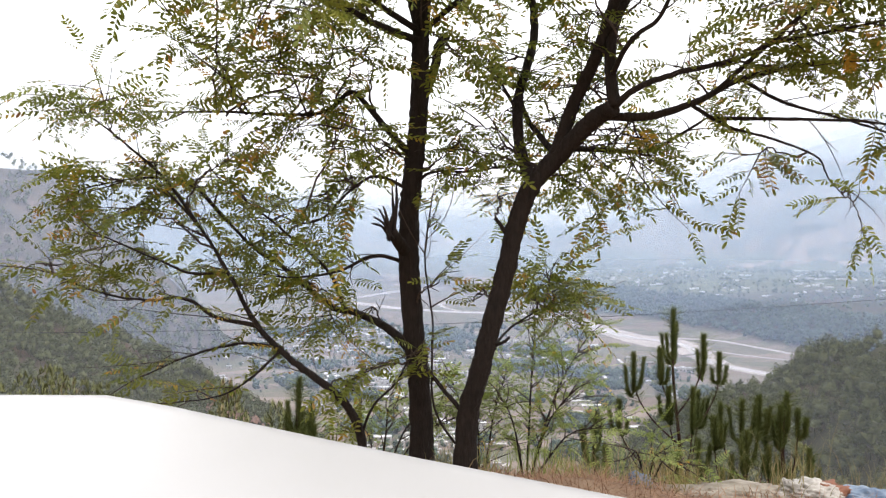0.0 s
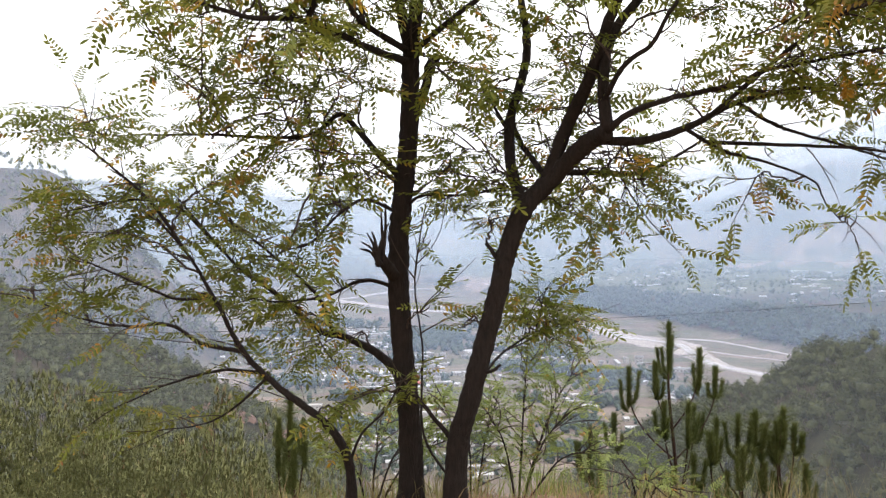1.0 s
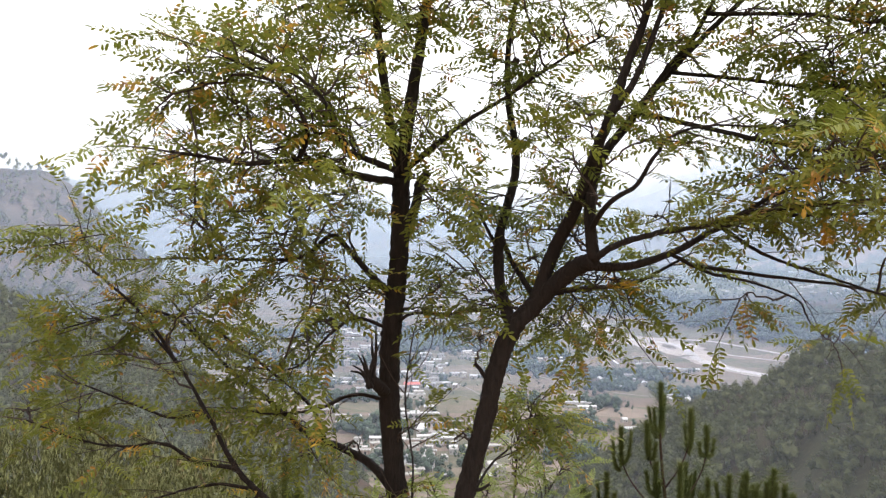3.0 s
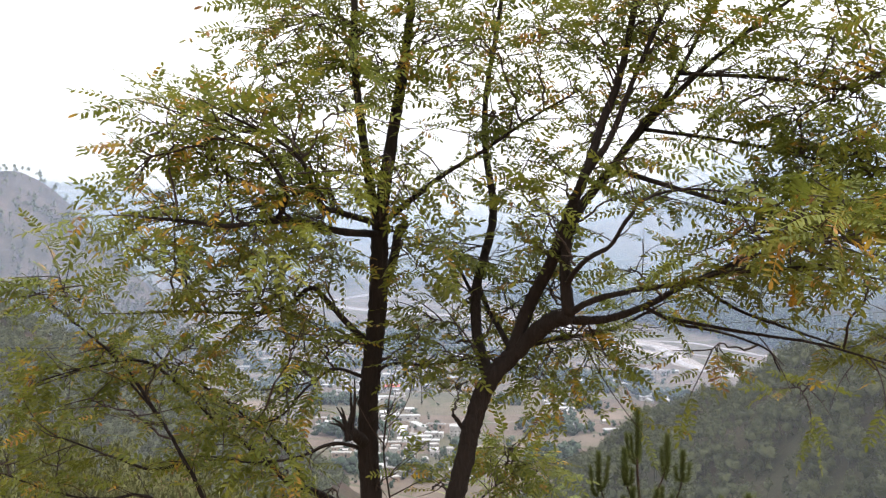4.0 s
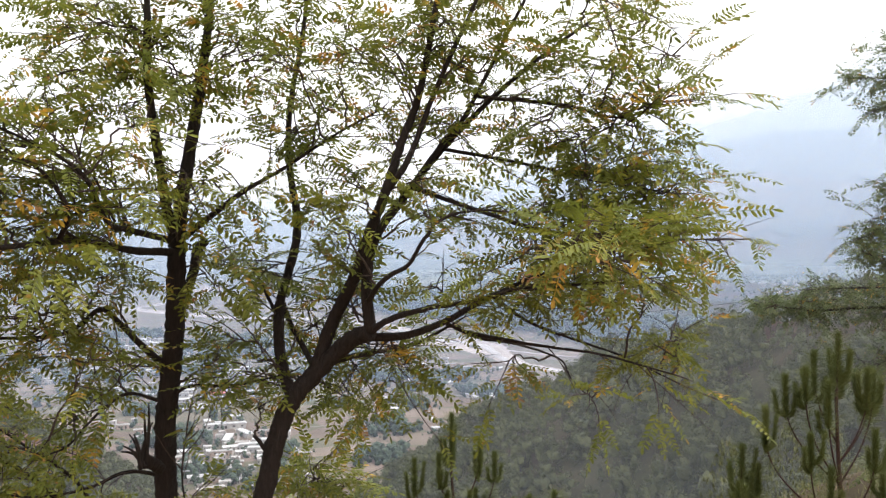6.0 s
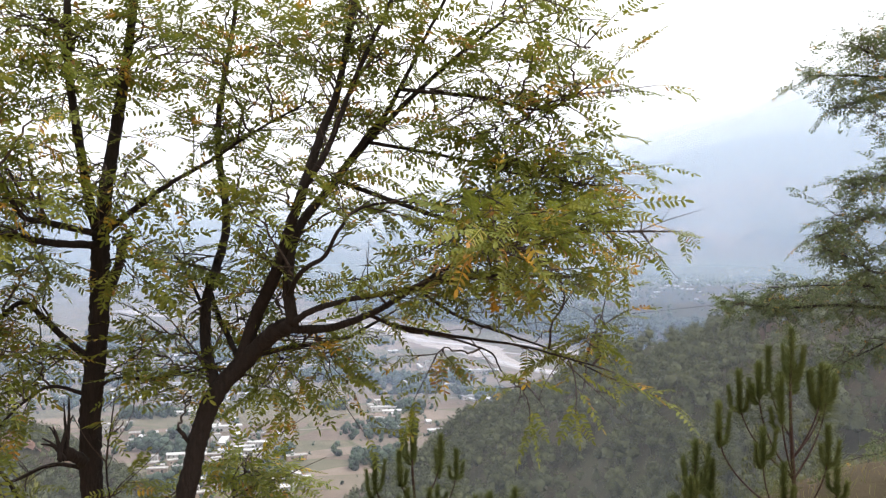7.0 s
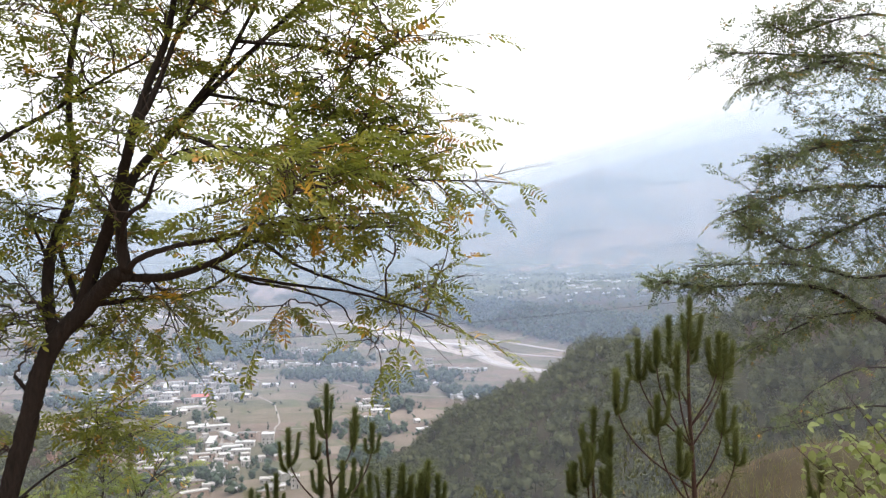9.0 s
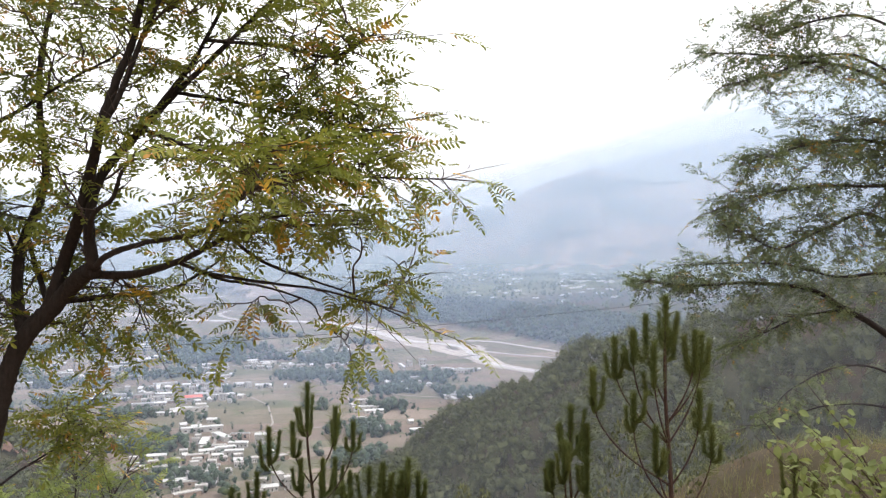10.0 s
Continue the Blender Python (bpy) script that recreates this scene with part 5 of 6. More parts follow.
    spray(-1.20, 3.80, 2.22, 0.20, 3)
    spray(-1.05, 3.80, 2.30, 0.20, 4)
    spray(-1.20, 3.80, 2.62, 0.20, 4)
    spray(-1.30, 3.80, 2.17, 0.18, 3)
    spray(-0.88, 3.80, 2.42, 0.20, 4)
    spray(0.12, 4.25, 1.32, 0.14, 3)
    spray(0.62, 4.20, 1.38, 0.16, 3)
    spray(0.76, 4.20, 1.33, 0.16, 3)
    spray(0.60, 4.45, 0.87, 0.18, 4)
    spray(0.50, 4.45, 0.76, 0.18, 4)
    spray(0.96, 4.20, 1.39, 0.15, 3)
    spray(0.10, 4.25, 1.47, 0.14, 3)
    spray(0.10, 4.20, 1.68, 0.16, 3)
    spray(0.24, 4.20, 1.56, 0.16, 3)
    spray(0.65, 4.25, 1.59, 0.16, 3)
    spray(0.81, 4.20, 1.67, 0.16, 3)
    spray(0.02, 4.25, 1.56, 0.16, 3)
    spray(0.79, 4.10, 1.87, 0.16, 3)
    spray(-0.36, 4.20, 1.60, 0.16, 3)
    spray(0.30, 4.20, 1.75, 0.16, 3)
    spray(0.95, 4.15, 1.58, 0.16, 3)
    spray(0.55, 4.25, 1.75, 0.16, 3)
    spray(-0.45, 4.20, 1.42, 0.16, 3)
    tree.finish()


build_locust()


def build_side_locust():
    tree = Tree(72, "spreading locust tree with fine grey-green leaves on the slope", 0.165, 1.5, 0, True)
    limb, spray = tree.limb, tree.spray
    limb("trunk", [(10.86, 8.0, -2.91), (10.5, 8.0, -1.45), (10.23, 8.0, -0.44), (9.96, 8.0, 0.69), (9.77, 7.99, 2.09), (9.65, 7.96, 3.47), (9.53, 7.93, 4.83), (9.41, 7.9, 5.84)], 0.13, 0.06, 0)
    limb("limb", [(10.09, 8.0, 0.06), (9.37, 8.2, 0.75), (8.89, 8.4, 1.08), (8.55, 8.6, 1.31), (7.87, 8.8, 1.38), (7.11, 9.0, 1.34), (6.42, 9.2, 1.41)], 0.06, 0.008, 3)
    limb("limb", [(9.06, 8.6, 1.07), (8.52, 8.67, 0.95), (7.99, 8.73, 0.74), (7.54, 8.8, 0.53)], 0.02, 0.005, 3)
    limb("limb", [(9.87, 8.0, 1.39), (9.26, 8.16, 1.5), (8.73, 8.32, 1.46), (8.2, 8.48, 1.6), (7.51, 8.64, 1.63), (6.83, 8.8, 1.6)], 0.03, 0.006, 3)
    limb("limb", [(9.68, 7.9, 1.81), (8.78, 7.82, 2.21), (8.16, 7.74, 2.07), (7.43, 7.68, 1.81), (7.04, 7.64, 1.94), (6.66, 7.6, 2.06)], 0.03, 0.006, 3)
    limb("limb", [(9.64, 7.9, 2.57), (8.72, 7.75, 2.54), (7.89, 7.6, 2.51), (7.08, 7.5, 2.4), (6.39, 7.4, 2.2)], 0.03, 0.006, 3)
    limb("limb", [(9.61, 7.9, 2.91), (8.71, 7.75, 3.07), (7.89, 7.6, 2.99), (7.29, 7.5, 2.86), (6.8, 7.4, 2.72)], 0.03, 0.006, 3)
    limb("limb", [(9.57, 7.9, 3.6), (8.59, 7.7, 3.84), (7.73, 7.5, 3.88), (7.14, 7.4, 3.7), (6.52, 7.3, 3.53)], 0.03, 0.006, 3)
    limb("limb", [(9.57, 7.9, 3.73), (8.51, 7.7, 4.03), (7.58, 7.5, 3.93), (6.79, 7.4, 3.89), (6.12, 7.3, 3.83)], 0.025, 0.006, 2)
    limb("limb", [(9.5, 7.9, 4.41), (8.58, 7.7, 4.5), (7.8, 7.5, 4.36), (7.14, 7.4, 4.13), (6.72, 7.3, 4.19)], 0.025, 0.006, 3)
    limb("limb", [(9.43, 7.9, 5.23), (8.6, 7.63, 5.07), (7.74, 7.43, 4.68), (7.21, 7.3, 4.38)], 0.025, 0.006, 3)
    limb("limb", [(10.23, 8.0, -0.3), (8.81, 7.6, 0.38), (7.78, 7.2, 0.53), (7.14, 7.1, 0.34), (6.86, 7.0, 0.19)], 0.02, 0.004, 5)
    limb("limb", [(10.23, 8.0, -0.44), (8.75, 7.6, -0.01), (7.64, 7.2, 0.12), (7.0, 7.1, 0.02), (6.46, 7.0, -0.02)], 0.02, 0.004, 5)
    spray(7.01, 7.42, 4.12, 0.34, 8)
    spray(7.71, 7.57, 4.34, 0.34, 8)
    spray(8.16, 7.48, 4.22, 0.34, 8)
    spray(8.65, 7.60, 3.89, 0.34, 8)
    spray(7.52, 7.61, 3.89, 0.34, 8)
    spray(7.88, 7.33, 3.61, 0.34, 8)
    spray(7.14, 7.31, 3.38, 0.34, 8)
    spray(7.98, 7.72, 3.36, 0.34, 8)
    spray(8.42, 7.43, 3.34, 0.34, 8)
    spray(7.09, 7.42, 2.79, 0.34, 8)
    spray(7.90, 7.80, 2.98, 0.34, 8)
    spray(8.21, 7.54, 2.90, 0.34, 8)
    spray(8.85, 7.72, 2.74, 0.34, 8)
    spray(6.75, 7.54, 2.42, 0.34, 8)
    spray(7.39, 7.62, 2.50, 0.34, 8)
    spray(7.78, 7.38, 2.37, 0.34, 8)
    spray(8.60, 7.62, 2.27, 0.34, 8)
    spray(6.82, 7.73, 2.19, 0.34, 8)
    spray(7.13, 7.56, 2.06, 0.34, 8)
    spray(7.80, 7.67, 2.07, 0.34, 8)
    spray(8.30, 7.64, 1.81, 0.34, 8)
    spray(8.49, 7.33, 1.81, 0.34, 8)
    spray(6.89, 8.90, 1.53, 0.34, 8)
    spray(7.53, 8.90, 1.59, 0.34, 8)
    spray(7.81, 8.50, 1.60, 0.34, 8)
    spray(8.47, 8.50, 1.53, 0.34, 8)
    spray(6.50, 8.90, 1.42, 0.34, 8)
    spray(7.12, 8.90, 1.24, 0.34, 8)
    spray(7.66, 8.50, 1.12, 0.34, 8)
    spray(8.22, 8.50, 0.97, 0.34, 8)
    spray(7.50, 8.50, 0.71, 0.34, 8)
    spray(8.89, 8.50, 0.96, 0.34, 8)
    spray(9.40, 8.50, 1.23, 0.34, 8)
    spray(9.04, 7.68, 4.33, 0.34, 8)
    spray(9.05, 7.60, 3.06, 0.34, 8)
    spray(8.99, 7.45, 2.20, 0.34, 8)
    spray(9.84, 8.50, 1.52, 0.34, 8)
    for _ in range(14):
        spray(tree.rng.uniform(7.5, 8.9), tree.rng.uniform(7.3, 7.9), tree.rng.uniform(1.7, 3.8), 0.34, 8)
    for _ in range(22):
        spray(tree.rng.uniform(8.7, 10.2), tree.rng.uniform(7.3, 8.1), tree.rng.uniform(1.8, 4.6), 0.34, 8)
    tree.finish(M_LEAF_SIDE)


build_side_locust()


# ---- young pines ----
def needle_brush(soup, line, rad, n, rng, length, up, w=0.0027):
    """Needles round a shoot."""
    i = rng.uniform(0, 1, n)
    k = np.clip((i * (len(line) - 1)).astype(int), 0, len(line) - 2)
    fr = (i * (len(line) - 1) - k)[:, None]
    p = line[k] * (1 - fr) + line[k + 1] * fr
    ax = line[k + 1] - line[k]
    ax /= np.linalg.norm(ax, axis=1)[:, None]
    out = rng.standard_normal((n, 3))
    out -= ax * np.sum(out * ax, 1)[:, None]
    out /= np.linalg.norm(out, axis=1)[:, None]
    d = ax * up + out * rng.uniform(0.25, 1.0, n)[:, None] * rad
    d /= np.linalg.norm(d, axis=1)[:, None]
    ln = length * rng.uniform(0.7, 1.15, n)[:, None]
    side = np.cross(d, rng.standard_normal((n, 3)))
    side /= np.linalg.norm(side, axis=1)[:, None]
    droop = np.array([0, 0, -0.12]) * ln * (1.2 - up)
    v = np.stack([p - side * w, p + side * w, p + d * ln + droop], 1).reshape(-1, 3)
    soup.v.append(v)
    base = soup.n + 3 * np.arange(n)
    soup.f.extend(zip(base.tolist(), (base + 1).tolist(), (base + 2).tolist()))
    soup.n += 3 * n


def pine(seed, foot, shoots, label, needle=0.13, thick=0.024):
    """shoots: tips of the upright shoots, the leader first; each bough leaves the stem below its tip."""
    rng = np.random.default_rng(seed)
    top = tagged(new("young_pine"), label, "tree", "young pines below the hill edge")
    foot, lead = tidy(foot), tidy(shoots[0])
    stem, t = spline([foot, foot * 0.6 + lead * 0.4 + np.array([0.03, 0, 0]), foot * 0.25 + lead * 0.75 - np.array([0.02, 0, 0]), lead], 6)
    s = Soup()
    tube(s, stem, thick * (1 - 0.75 * t), 8, 0.06, rng)
    piece("trunk", s.mesh("pine_trunk", M_PINE_BARK), top)
    for k, tip in enumerate(shoots):
        tip = tidy(tip)
        if k == 0:
            line = stem[-8:]
            cand = 0.46
        else:
            base_z = max(foot[2] + 0.15, tip[2] - rng.uniform(0.55, 0.95) - 0.25 * np.hypot(*(tip - lead)[:2]))
            i = int(np.argmin(np.abs(stem[:, 2] - base_z)))
            b = stem[i]
            flat = (tip - b) * np.array([1, 1, 0])
            line, _ = spline([b, b + flat * 0.6 + np.array([0, 0, (tip[2] - b[2]) * 0.3]), b + flat * 0.95 + np.array([0, 0, (tip[2] - b[2]) * 0.62]), tip], 7)
            s = Soup()
            tube(s, line, np.linspace(0.009, 0.005, len(line)), 6, 0.05, rng)
            piece("bough", s.mesh("pine_bough", M_PINE_BARK), top)
            cand = rng.uniform(0.24, 0.38)
        s = Soup()
        end = line[-1]
        way = line[-1] - line[-4]
        way = way / np.linalg.norm(way) * 0.5 + np.array([0, 0, 0.8])
        way /= np.linalg.norm(way)
        shoot = np.linspace(0, 1, 6)[:, None] * way * cand + (end - way * cand)
        needle_brush(s, shoot, 0.72, 1500, rng, needle * 0.56, 1.0)
        needle_brush(s, line[-max(4, len(line) // 2):], 1.0, 260, rng, needle * 1.35, 0.3, 0.0017)
        for n in range(3 if k == 0 else 2):
            a = rng.uniform(0, 6.3)
            q = end - way * cand * rng.uniform(0.75, 1.15)
            out = np.array([math.cos(a), math.sin(a), 0.0])
            ln = cand * rng.uniform(0.45, 0.85)
            e = q + out * (0.05 + 0.2 * ln) + np.array([0, 0, ln])
            side, _ = spline([q, q + out * (0.045 + 0.1 * ln) + np.array([0, 0, ln * 0.3]), e], 4)
            needle_brush(s, side, 0.75, int(1900 * ln) + 250, rng, needle * 0.5, 1.0)
        piece("needles", s.mesh("pine_needles", M_NEEDLE, False), top, "long upright green needles")
    return top


pine(81, (2.3, 7.95, -1.9), [(2.2, 7.9, 0.46), (2.47, 7.85, 0.22), (2.67, 8.0, 0.03), (2.05, 7.8, 0.1), (1.83, 7.9, 0.04), (1.72, 8.0, -0.42), (2.33, 7.7, -0.25), (2.12, 7.75, -0.25), (2.5, 8.1, -0.35)], "young long-needled pine with upright shoots")
pine(82, (2.85, 7.7, -2.0), [(2.78, 7.7, -0.36), (2.9, 7.6, -0.3), (2.6, 7.75, -0.4), (2.5, 7.6, -0.5), (3.0, 7.7, -0.45), (2.75, 7.5, -0.6), (2.35, 7.6, -0.7), (2.6, 7.45, -0.8), (2.95, 7.5, -0.75), (2.2, 7.7, -0.85), (3.1, 7.6, -0.9)], "bushy young pine with bristling green shoots")
pine(83, (3.1, 7.6, -2.0), [(3.15, 7.6, -0.27), (3.07, 7.55, -0.38), (3.25, 7.6, -0.42), (3.36, 7.6, -0.78)], "slim young pine with a bare lower stem")
pine(84, (5.08, 6.0, -1.6), [(5.03, 6.0, 1.38), (4.72, 6.0, 1.1), (5.28, 5.95, 1.08), (4.38, 6.05, 0.78), (4.6, 6.1, 1.03), (4.62, 5.8, 0.6), (5.42, 6.1, 0.93), (4.86, 5.9, 1.0), (5.23, 5.8, 0.6), (5.37, 6.0, 1.05), (5.48, 6.0, 0.25), (4.85, 5.85, 0.3), (4.95, 6.2, 1.2), (5.12, 6.15, 1.18)],
     "tall young pine with a reddish stem and upright shoots", 0.14, 0.03)
pine(85, (4.25, 6.1, -1.8), [(4.2, 6.1, 0.47), (4.1, 6.0, 0.2), (4.35, 6.1, 0.3), (4.05, 6.15, 0.0), (4.3, 6.0, 0.05)], "small bushy pine beside a taller one")
pine(86, (-1.13, 7.0, -1.6), [(-1.15, 7.0, -0.06), (-1.25, 7.0, -0.34), (-1.04, 7.0, -0.3), (-1.1, 6.9, -0.45)], "small young pine behind the locust")
pine(87, (1.5, 7.9, -2.0), [(1.48, 7.9, -0.52), (1.55, 7.8, -0.8)], "slim pine sapling on the slope")
pine(88, (5.75, 5.2, -1.2), [(5.7, 5.2, 0.15), (5.8, 5.1, 0.0), (5.6, 5.2, -0.1)], "young pine sapling on the brown slope")


# ---- things near the camera ----
def build_car():
    """A parked white car; its rounded bonnet corner lies just below and ahead of the camera."""
    top = tagged(new("parked_car"), "white parked car with a smooth rounded bonnet", "car")
    xs = np.linspace(-0.86, 0.86, 81)
    ys = np.concatenate([np.concatenate([np.linspace(0, 0.06, 14) ** 1.0, np.linspace(0.08, 0.5, 26)]), np.linspace(0.53, 1.5, 20), np.linspace(1.6, 4.0, 25)])
    X, Y = np.meshgrid(xs, ys)
    nose = np.sqrt(np.clip(1 - (1 - np.clip(Y / 0.05, 0, 1)) ** 2, 0, 1))
    crown = 1.074 - 0.03 * np.clip((Y - 0.05) / 0.3, 0, 1) - 0.04 * np.clip(X - 0.42, 0, 0.4) - 0.055 * np.clip((-X - 0.5) / 0.25, 0, 1.6) ** 1.2
    cabin = 0.42 * np.clip((Y - 1.35) / 0.75, 0, 1) ** 0.7 * (1 - 0.25 * np.abs(X / 0.86) ** 3)
    wall = np.clip((0.86 - np.abs(X)) / 0.1, 0, 1) ** 0.5
    tail = np.sqrt(np.clip(1 - (1 - np.clip((4.0 - Y) / 0.35, 0, 1)) ** 2, 0, 1))
    Z = 0.55 + (crown + cabin - 0.55) * nose * wall * tail
    cx, cy = -0.545, 0.345
    recede = np.interp(X + cx, [-0.135, -0.06, 0.0, 0.15, 0.32], [0.0, 0.05, 0.085, 0.2, 0.5]) * np.clip(1 - Y / 1.2, 0, 1)
    recede = recede + np.interp(-(X + cx), [0.9, 1.2, 1.41], [0.0, 0.1, 0.45]) * np.clip(1 - Y / 1.2, 0, 1)
    v = np.stack([X + cx, cy - Y - recede, Z], -1).reshape(-1, 3)
    n, k = len(ys), len(xs)
    f = [(i * k + j, i * k + j + 1, (i + 1) * k + j + 1, (i + 1) * k + j) for i in range(n - 1) for j in range(k - 1)]
    f = [q[::-1] for q in f]
    piece("body", from_arrays("car_body", v, f, M_CAR), top)
    s = Soup()
    block(s, cx - 0.84, cx + 0.84, cy - 3.98, cy - 0.03, 0.2, 0.56)
    piece("sill", s.mesh("car_sill", M_CAR, False), top)
    for x in (-0.75, 0.75):
        for y in (0.7, 3.2):
            s = Soup()
            tube(s, [(cx + x - 0.1, cy - y, 0.2), (cx + x + 0.1, cy - y, 0.2)], [0.3, 0.3], 24)
            piece("wheel", s.mesh("car_wheel", M_RUBBER), top)


build_car()


def build_shrub():
    """A broad-leaved bush."""
    rng = np.random.default_rng(91)
    top = tagged(new("broad_leaved_shrub"), "light green shrub with broad rounded leaves", "shrub")
    tv, tf = [], []
    n = 9
    for i in range(n):
        t = i / (n - 1)
        w = 0.33 * math.sin(math.pi * t ** 0.85)
        tv += [(-w, t, 0.22 * w - 0.22 * t * t), (0, t, -0.22 * t * t), (w, t, 0.22 * w - 0.22 * t * t)]
    for i in range(n - 1):
        tf += [(3 * i, 3 * i + 3, 3 * i + 4, 3 * i + 1), (3 * i + 1, 3 * i + 4, 3 * i + 5, 3 * i + 2)]
    shared = from_arrays("broad_leaf", np.array(tv), tf, M_BROAD)
    foot = np.array([5.15, 3.3, -0.45])
    rest = []
    for k in range(20):
        tip = np.array([rng.uniform(4.1, 5.4), rng.uniform(2.9, 3.6), rng.uniform(0.25, 1.35)])
        tip[2] = min(tip[2], 0.8 + 0.75 * (tip[0] - 4.1))
        mid = foot * 0.45 + tip * 0.55 + np.array([rng.uniform(0.0, 0.15), 0, rng.uniform(0.0, 0.2)])
        line, t = spline([foot + rng.normal(0, 0.06, 3), mid, tip], 8)
        s = Soup()
        tube(s, line, np.linspace(0.008, 0.002, len(line)), 5)
        piece("stem", s.mesh("shrub_stem", M_TWIG), top)
        for i in range(38):
            u = rng.uniform(0.3, 1.0) ** 0.8
            p = line[int(u * (len(line) - 1))] + rng.normal(0, 0.05, 3)
            d = unit(rng, 1)
            d[0, 2] = d[0, 2] * 0.6 - 0.35
            m = frames_from(d, rng.uniform(-0.9, 0.9, 1))[0]
            size = rng.uniform(0.04, 0.078)
            if i < 14:
                ob = piece("leaf", shared, top)
                ob.matrix_basis = Matrix.LocRotScale(Vector(p), Matrix(m.tolist()).to_quaternion(), Vector([size] * 3))
            else:
                rest.append((p, m, size))
    mesh = scatter("shrub_foliage", (np.array(tv), tf), np.array([q[0] for q in rest]), np.array([q[1] for q in rest]), np.array([q[2] for q in rest]), M_BROAD)
    piece("foliage", mesh, top, "pale green rounded leaves", kind="stuff")


build_shrub()


def cable(name, a, b, sag):
    s = Soup()
    t = np.linspace(0, 1, 40)[:, None]
    line = tidy(a) * (1 - t) + tidy(b) * t
    line[:, 2] -= (sag * 4 * t * (1 - t))[:, 0]
    tube(s, line, np.full(40, 0.02), 5)
    piece(name, s.mesh(name, M_WIRE), None, "thin dark overhead cable across the valley", "cable", "overhead cables")


cable("power_cable", (-70, 62, -5.5), (90, 58, 3.6), 3.5)


# ---- small growth and litter on the hill edge ----
def blades(name, label, category, seed, n, spot, tall, wide, material, lean=0.35):
    """Grass: single bent blades."""
    r = np.random.default_rng(seed)
    p = spot(r, n)
    p[:, 2] = height(p[:, 0], p[:, 1]) - 0.01
    h = r.uniform(*tall, n)[:, None]
    a = r.uniform(0, 6.3, n)
    side = np.stack([np.cos(a), np.sin(a), 0 * a], 1) * wide
    tip = np.stack([r.normal(0, lean, n), r.normal(0, lean, n), np.ones(n)], 1)
    tip[:, 2] = 1 - 0.3 * np.hypot(tip[:, 0], tip[:, 1])
    v = np.stack([p - side, p + side, p + tip * h * np.array([0.4, 0.4, 0.6]) + side * 0.7, p + tip * h * np.array([0.4, 0.4, 0.6]) - side * 0.7, p + tip * h], 1).reshape(-1, 3)
    b = (5 * np.arange(n))[:, None]
    f = [tuple(q) for q in (b + np.array([[0, 1, 2, 3]])).tolist()] + [tuple(q) for q in (b + np.array([[3, 2, 4]])).tolist()]
    piece(name, from_arrays(name, v, f, material, False), None, label, category, kind="stuff")


def box_spot(x0, x1, y0, y1, clump=0.0):
    def spot(r, n):
        p = np.column_stack([r.uniform(x0, x1, n), r.uniform(y0, y1, n), np.zeros(n)])
        if clump:
            k = r.integers(0, max(1, n // 14), n)
            c = np.column_stack([r.uniform(x0, x1, n), r.uniform(y0, y1, n), np.zeros(n)])
            p = c[k] + r.normal(0, clump, (n, 3))
        return p
    return spot


blades("dry_grass", "tufts of dry golden grass along the hill edge", "grass", 101, 2200, box_spot(-1.6, 4.2, 4.25, 6.4, 0.06), (0.1, 0.32), 0.0022, M_GRASS)
blades("green_grass", "rank green grass behind the tree trunks", "grass", 102, 500, box_spot(-1.6, 1.2, 4.7, 6.2, 0.08), (0.12, 0.32), 0.003, M_SAPLING)
blades("grass_heads", "tall thin dry grass stalks", "grass", 103, 150, box_spot(2.0, 4.5, 4.3, 6.0, 0.1), (0.3, 0.7), 0.0018, M_GRASS, 0.25)
blades("slope_scrub", "low olive-brown scrub on the bare slope", "shrubs", 106, 9000, box_spot(4.5, 16.0, 7.0, 20.0, 0.16), (0.08, 0.34), 0.004, M_SHRUB, 0.5)
blades("slope_grass", "straw-coloured grass on the falling slope", "grass", 104, 2400, box_spot(4.5, 13.0, 5.0, 15.0, 0.25), (0.1, 0.32), 0.003, M_GRASS)
M_FALLEN = leaf_mat("fallen_needles", [(0.11, 0.055, 0.035), (0.24, 0.13, 0.075), (0.42, 0.26, 0.15)], [(0.5, 0.34, 0.2)] * 3, 0.1, 0.65, 4.0)
blades("fallen_needles", "reddish-brown fallen needles and dry leaves on the ground", "litter", 105, 26000, box_spot(-2.2, 2.8, 2.9, 4.8), (0.03, 0.13), 0.0024, M_FALLEN, 2.2)


def crumpled(name, centre, size, seed, material, label, category, turn=0.0):
    """A crumpled lump of sheet."""
    bm = bmesh.new()
    bmesh.ops.create_icosphere(bm, subdivisions=5, radius=1.0)
    for vert in bm.verts:
        n1 = noise.noise(vert.co * 1.6 + Vector((seed, 0, 0)))
        n2 = noise.noise(vert.co * 4.5 + Vector((0, seed, 0)))
        n3 = noise.noise(vert.co * 11 + Vector((0, 0, seed)))
        vert.co *= 1 + 0.4 * n1 + 0.4 * abs(n2) + 0.16 * n3
        vert.co = Vector((vert.co.x * size[0], vert.co.y * size[1], max(vert.co.z, -0.35) * size[2]))
    me = bpy.data.meshes.new(name)
    bm.to_mesh(me)
    bm.free()
    me.materials.append(material)
    me.polygons.foreach_set("use_smooth", [True] * len(me.polygons))
    ob = piece(name, me, None, label, category)
    x, y = centre
    ob.matrix_basis = pose(x, y, float(height(x, y)) + 0.3 * size[2], 0, 0, turn)
    return ob


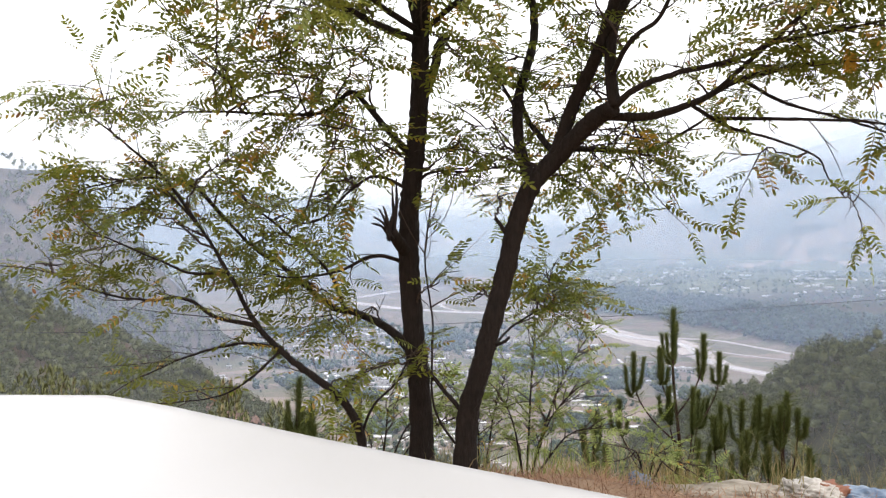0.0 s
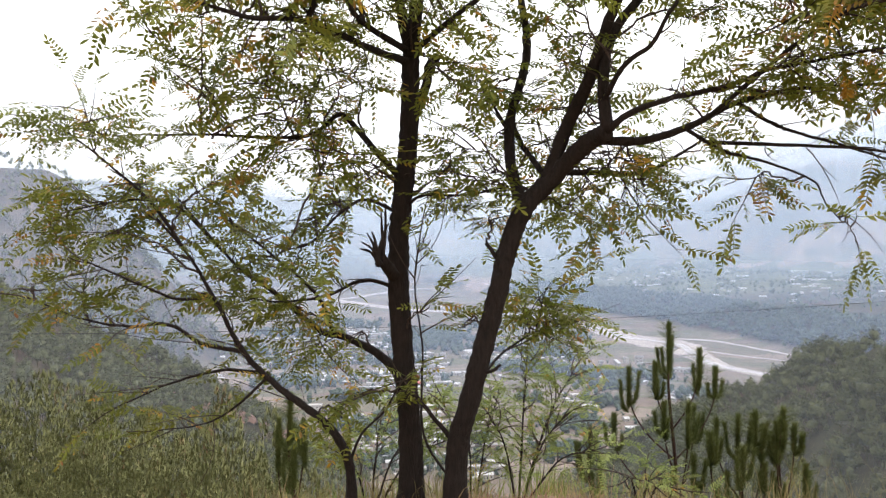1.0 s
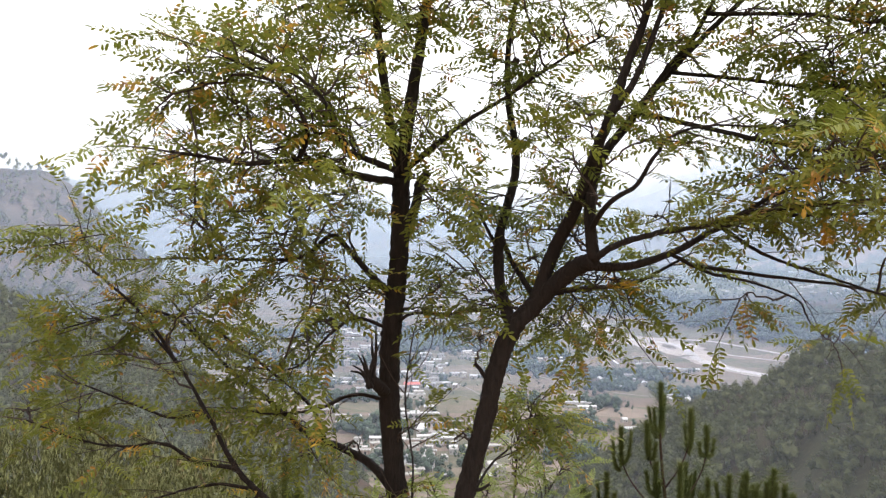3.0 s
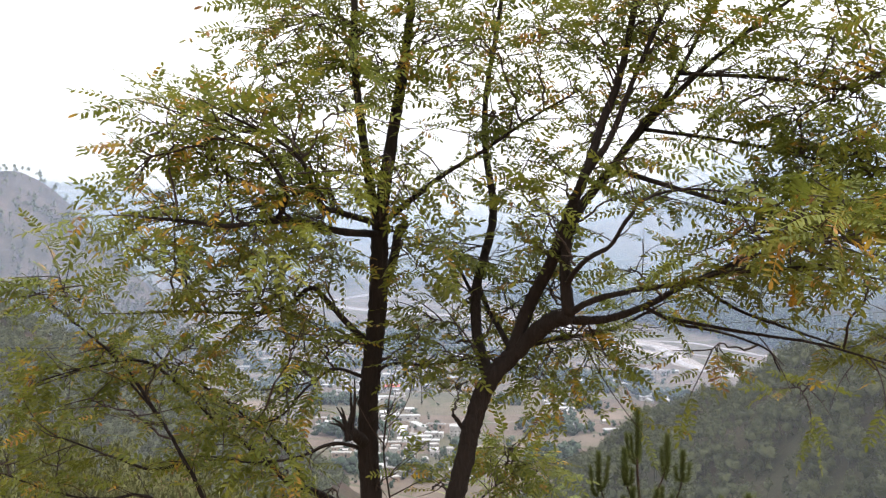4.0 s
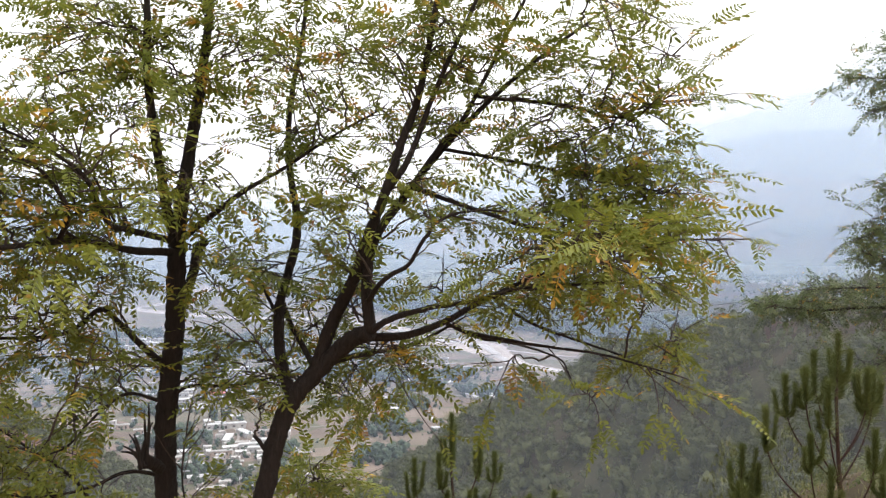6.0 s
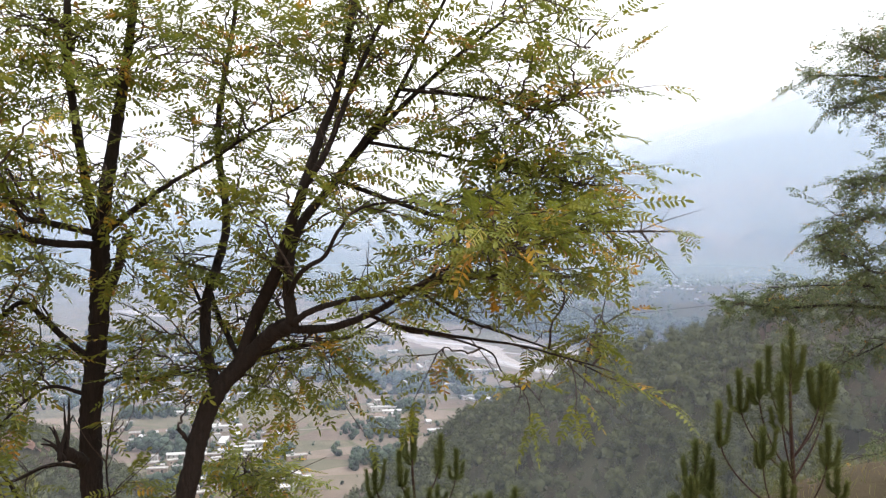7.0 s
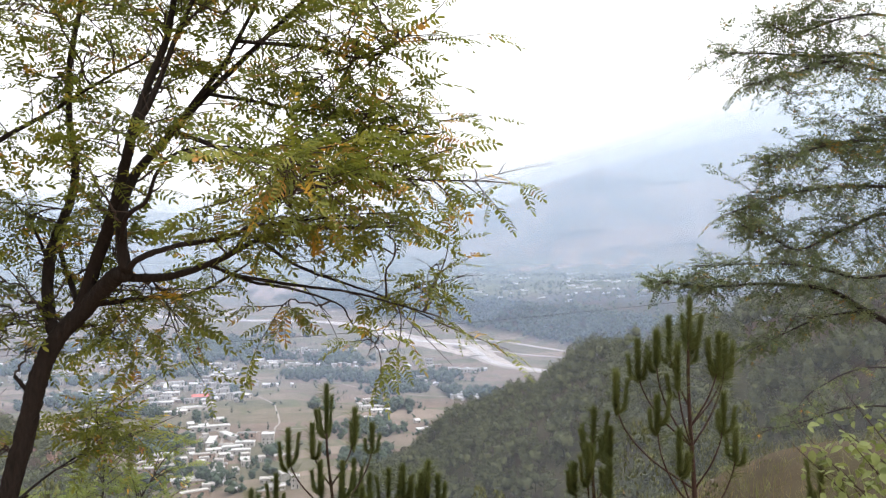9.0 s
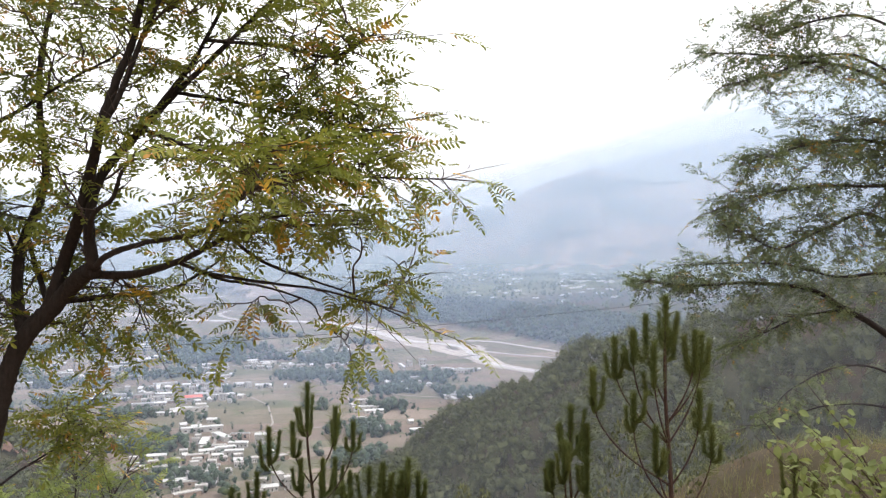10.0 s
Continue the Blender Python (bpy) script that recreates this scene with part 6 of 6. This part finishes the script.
M_SACK = plain("dirty_white_sacking", (0.13, 0.11, 0.085), (0.3, 0.27, 0.23), 14, 0.9)
M_FILM = plain("white_plastic_film", (0.22, 0.2, 0.18), (0.4, 0.38, 0.35), 20, 0.45)
M_BLUE = plain("blue_plastic_sheet", (0.03, 0.06, 0.12), (0.2, 0.26, 0.34), 9, 0.4)
M_RAG = plain("rusty_brown_rag", (0.12, 0.05, 0.03), (0.26, 0.12, 0.08), 25, 0.9)
crumpled("plastic_sack", (1.5, 4.45), (0.36, 0.16, 0.045), 3.0, M_SACK, "flattened dirty white sack on dry grass", "sack", 6)
crumpled("plastic_sack", (1.92, 4.4), (0.16, 0.12, 0.06), 8.0, M_FILM, "crumpled white plastic bag on the ground", "plastic bag", 20)
crumpled("plastic_bag", (1.86, 4.5), (0.06, 0.06, 0.06), 5.0, M_FILM, "small upright white plastic bag", "plastic bag")
crumpled("cloth_rag", (2.0, 4.42), (0.13, 0.1, 0.06), 6.0, M_RAG, "rust-brown rag on the ground", "rag", 40)
crumpled("plastic_sheet", (2.22, 4.45), (0.24, 0.12, 0.05), 7.0, M_BLUE, "faded blue plastic sheet lying on the ground", "plastic sheet", -12)
crumpled("plastic_bag", (1.05, 4.5), (0.06, 0.05, 0.06), 9.0, M_BLUE, "small blue plastic bag in the grass", "plastic bag")


def build_saplings():
    kinds = [(201, (0.5, 4.95, -0.35), [(0.54, 4.9, 0.62), (0.83, 5.0, 0.5), (0.35, 4.9, 0.2), (0.95, 4.9, 0.05), (0.75, 4.85, 0.25)]),
             (202, (1.15, 4.75, -0.3), [(1.22, 4.7, -0.1), (1.05, 4.7, -0.08), (1.35, 4.7, -0.14)]),
             (203, (-0.35, 5.0, -0.4), [(-0.3, 5.0, 0.15), (-0.55, 5.0, 0.0), (-0.1, 5.0, 0.1), (0.1, 5.1, 0.05)]),
             (204, (0.25, 5.2, -0.5), [(0.2, 5.2, 0.2), (0.4, 5.2, 0.3), (0.05, 5.2, 0.3)])]
    for seed, foot, tips in kinds:
        sap = Tree(seed, "light green locust sapling with feathery leaves", 0.135, 1.2, 0)
        sap.top.name = "locust_sapling"
        sap.top["category"] = "sapling"
        sap.top["group"] = "locust saplings"
        for x, y, z in tips:
            q = tidy(foot) * 0.5 + tidy((x, y, z)) * 0.5 + np.array([0, 0, 0.12])
            sap.limb("stem", [foot, tuple(q), (x, y, z)], 0.009, 0.003, 3)
        sap.finish(M_SAPLING)


build_saplings()
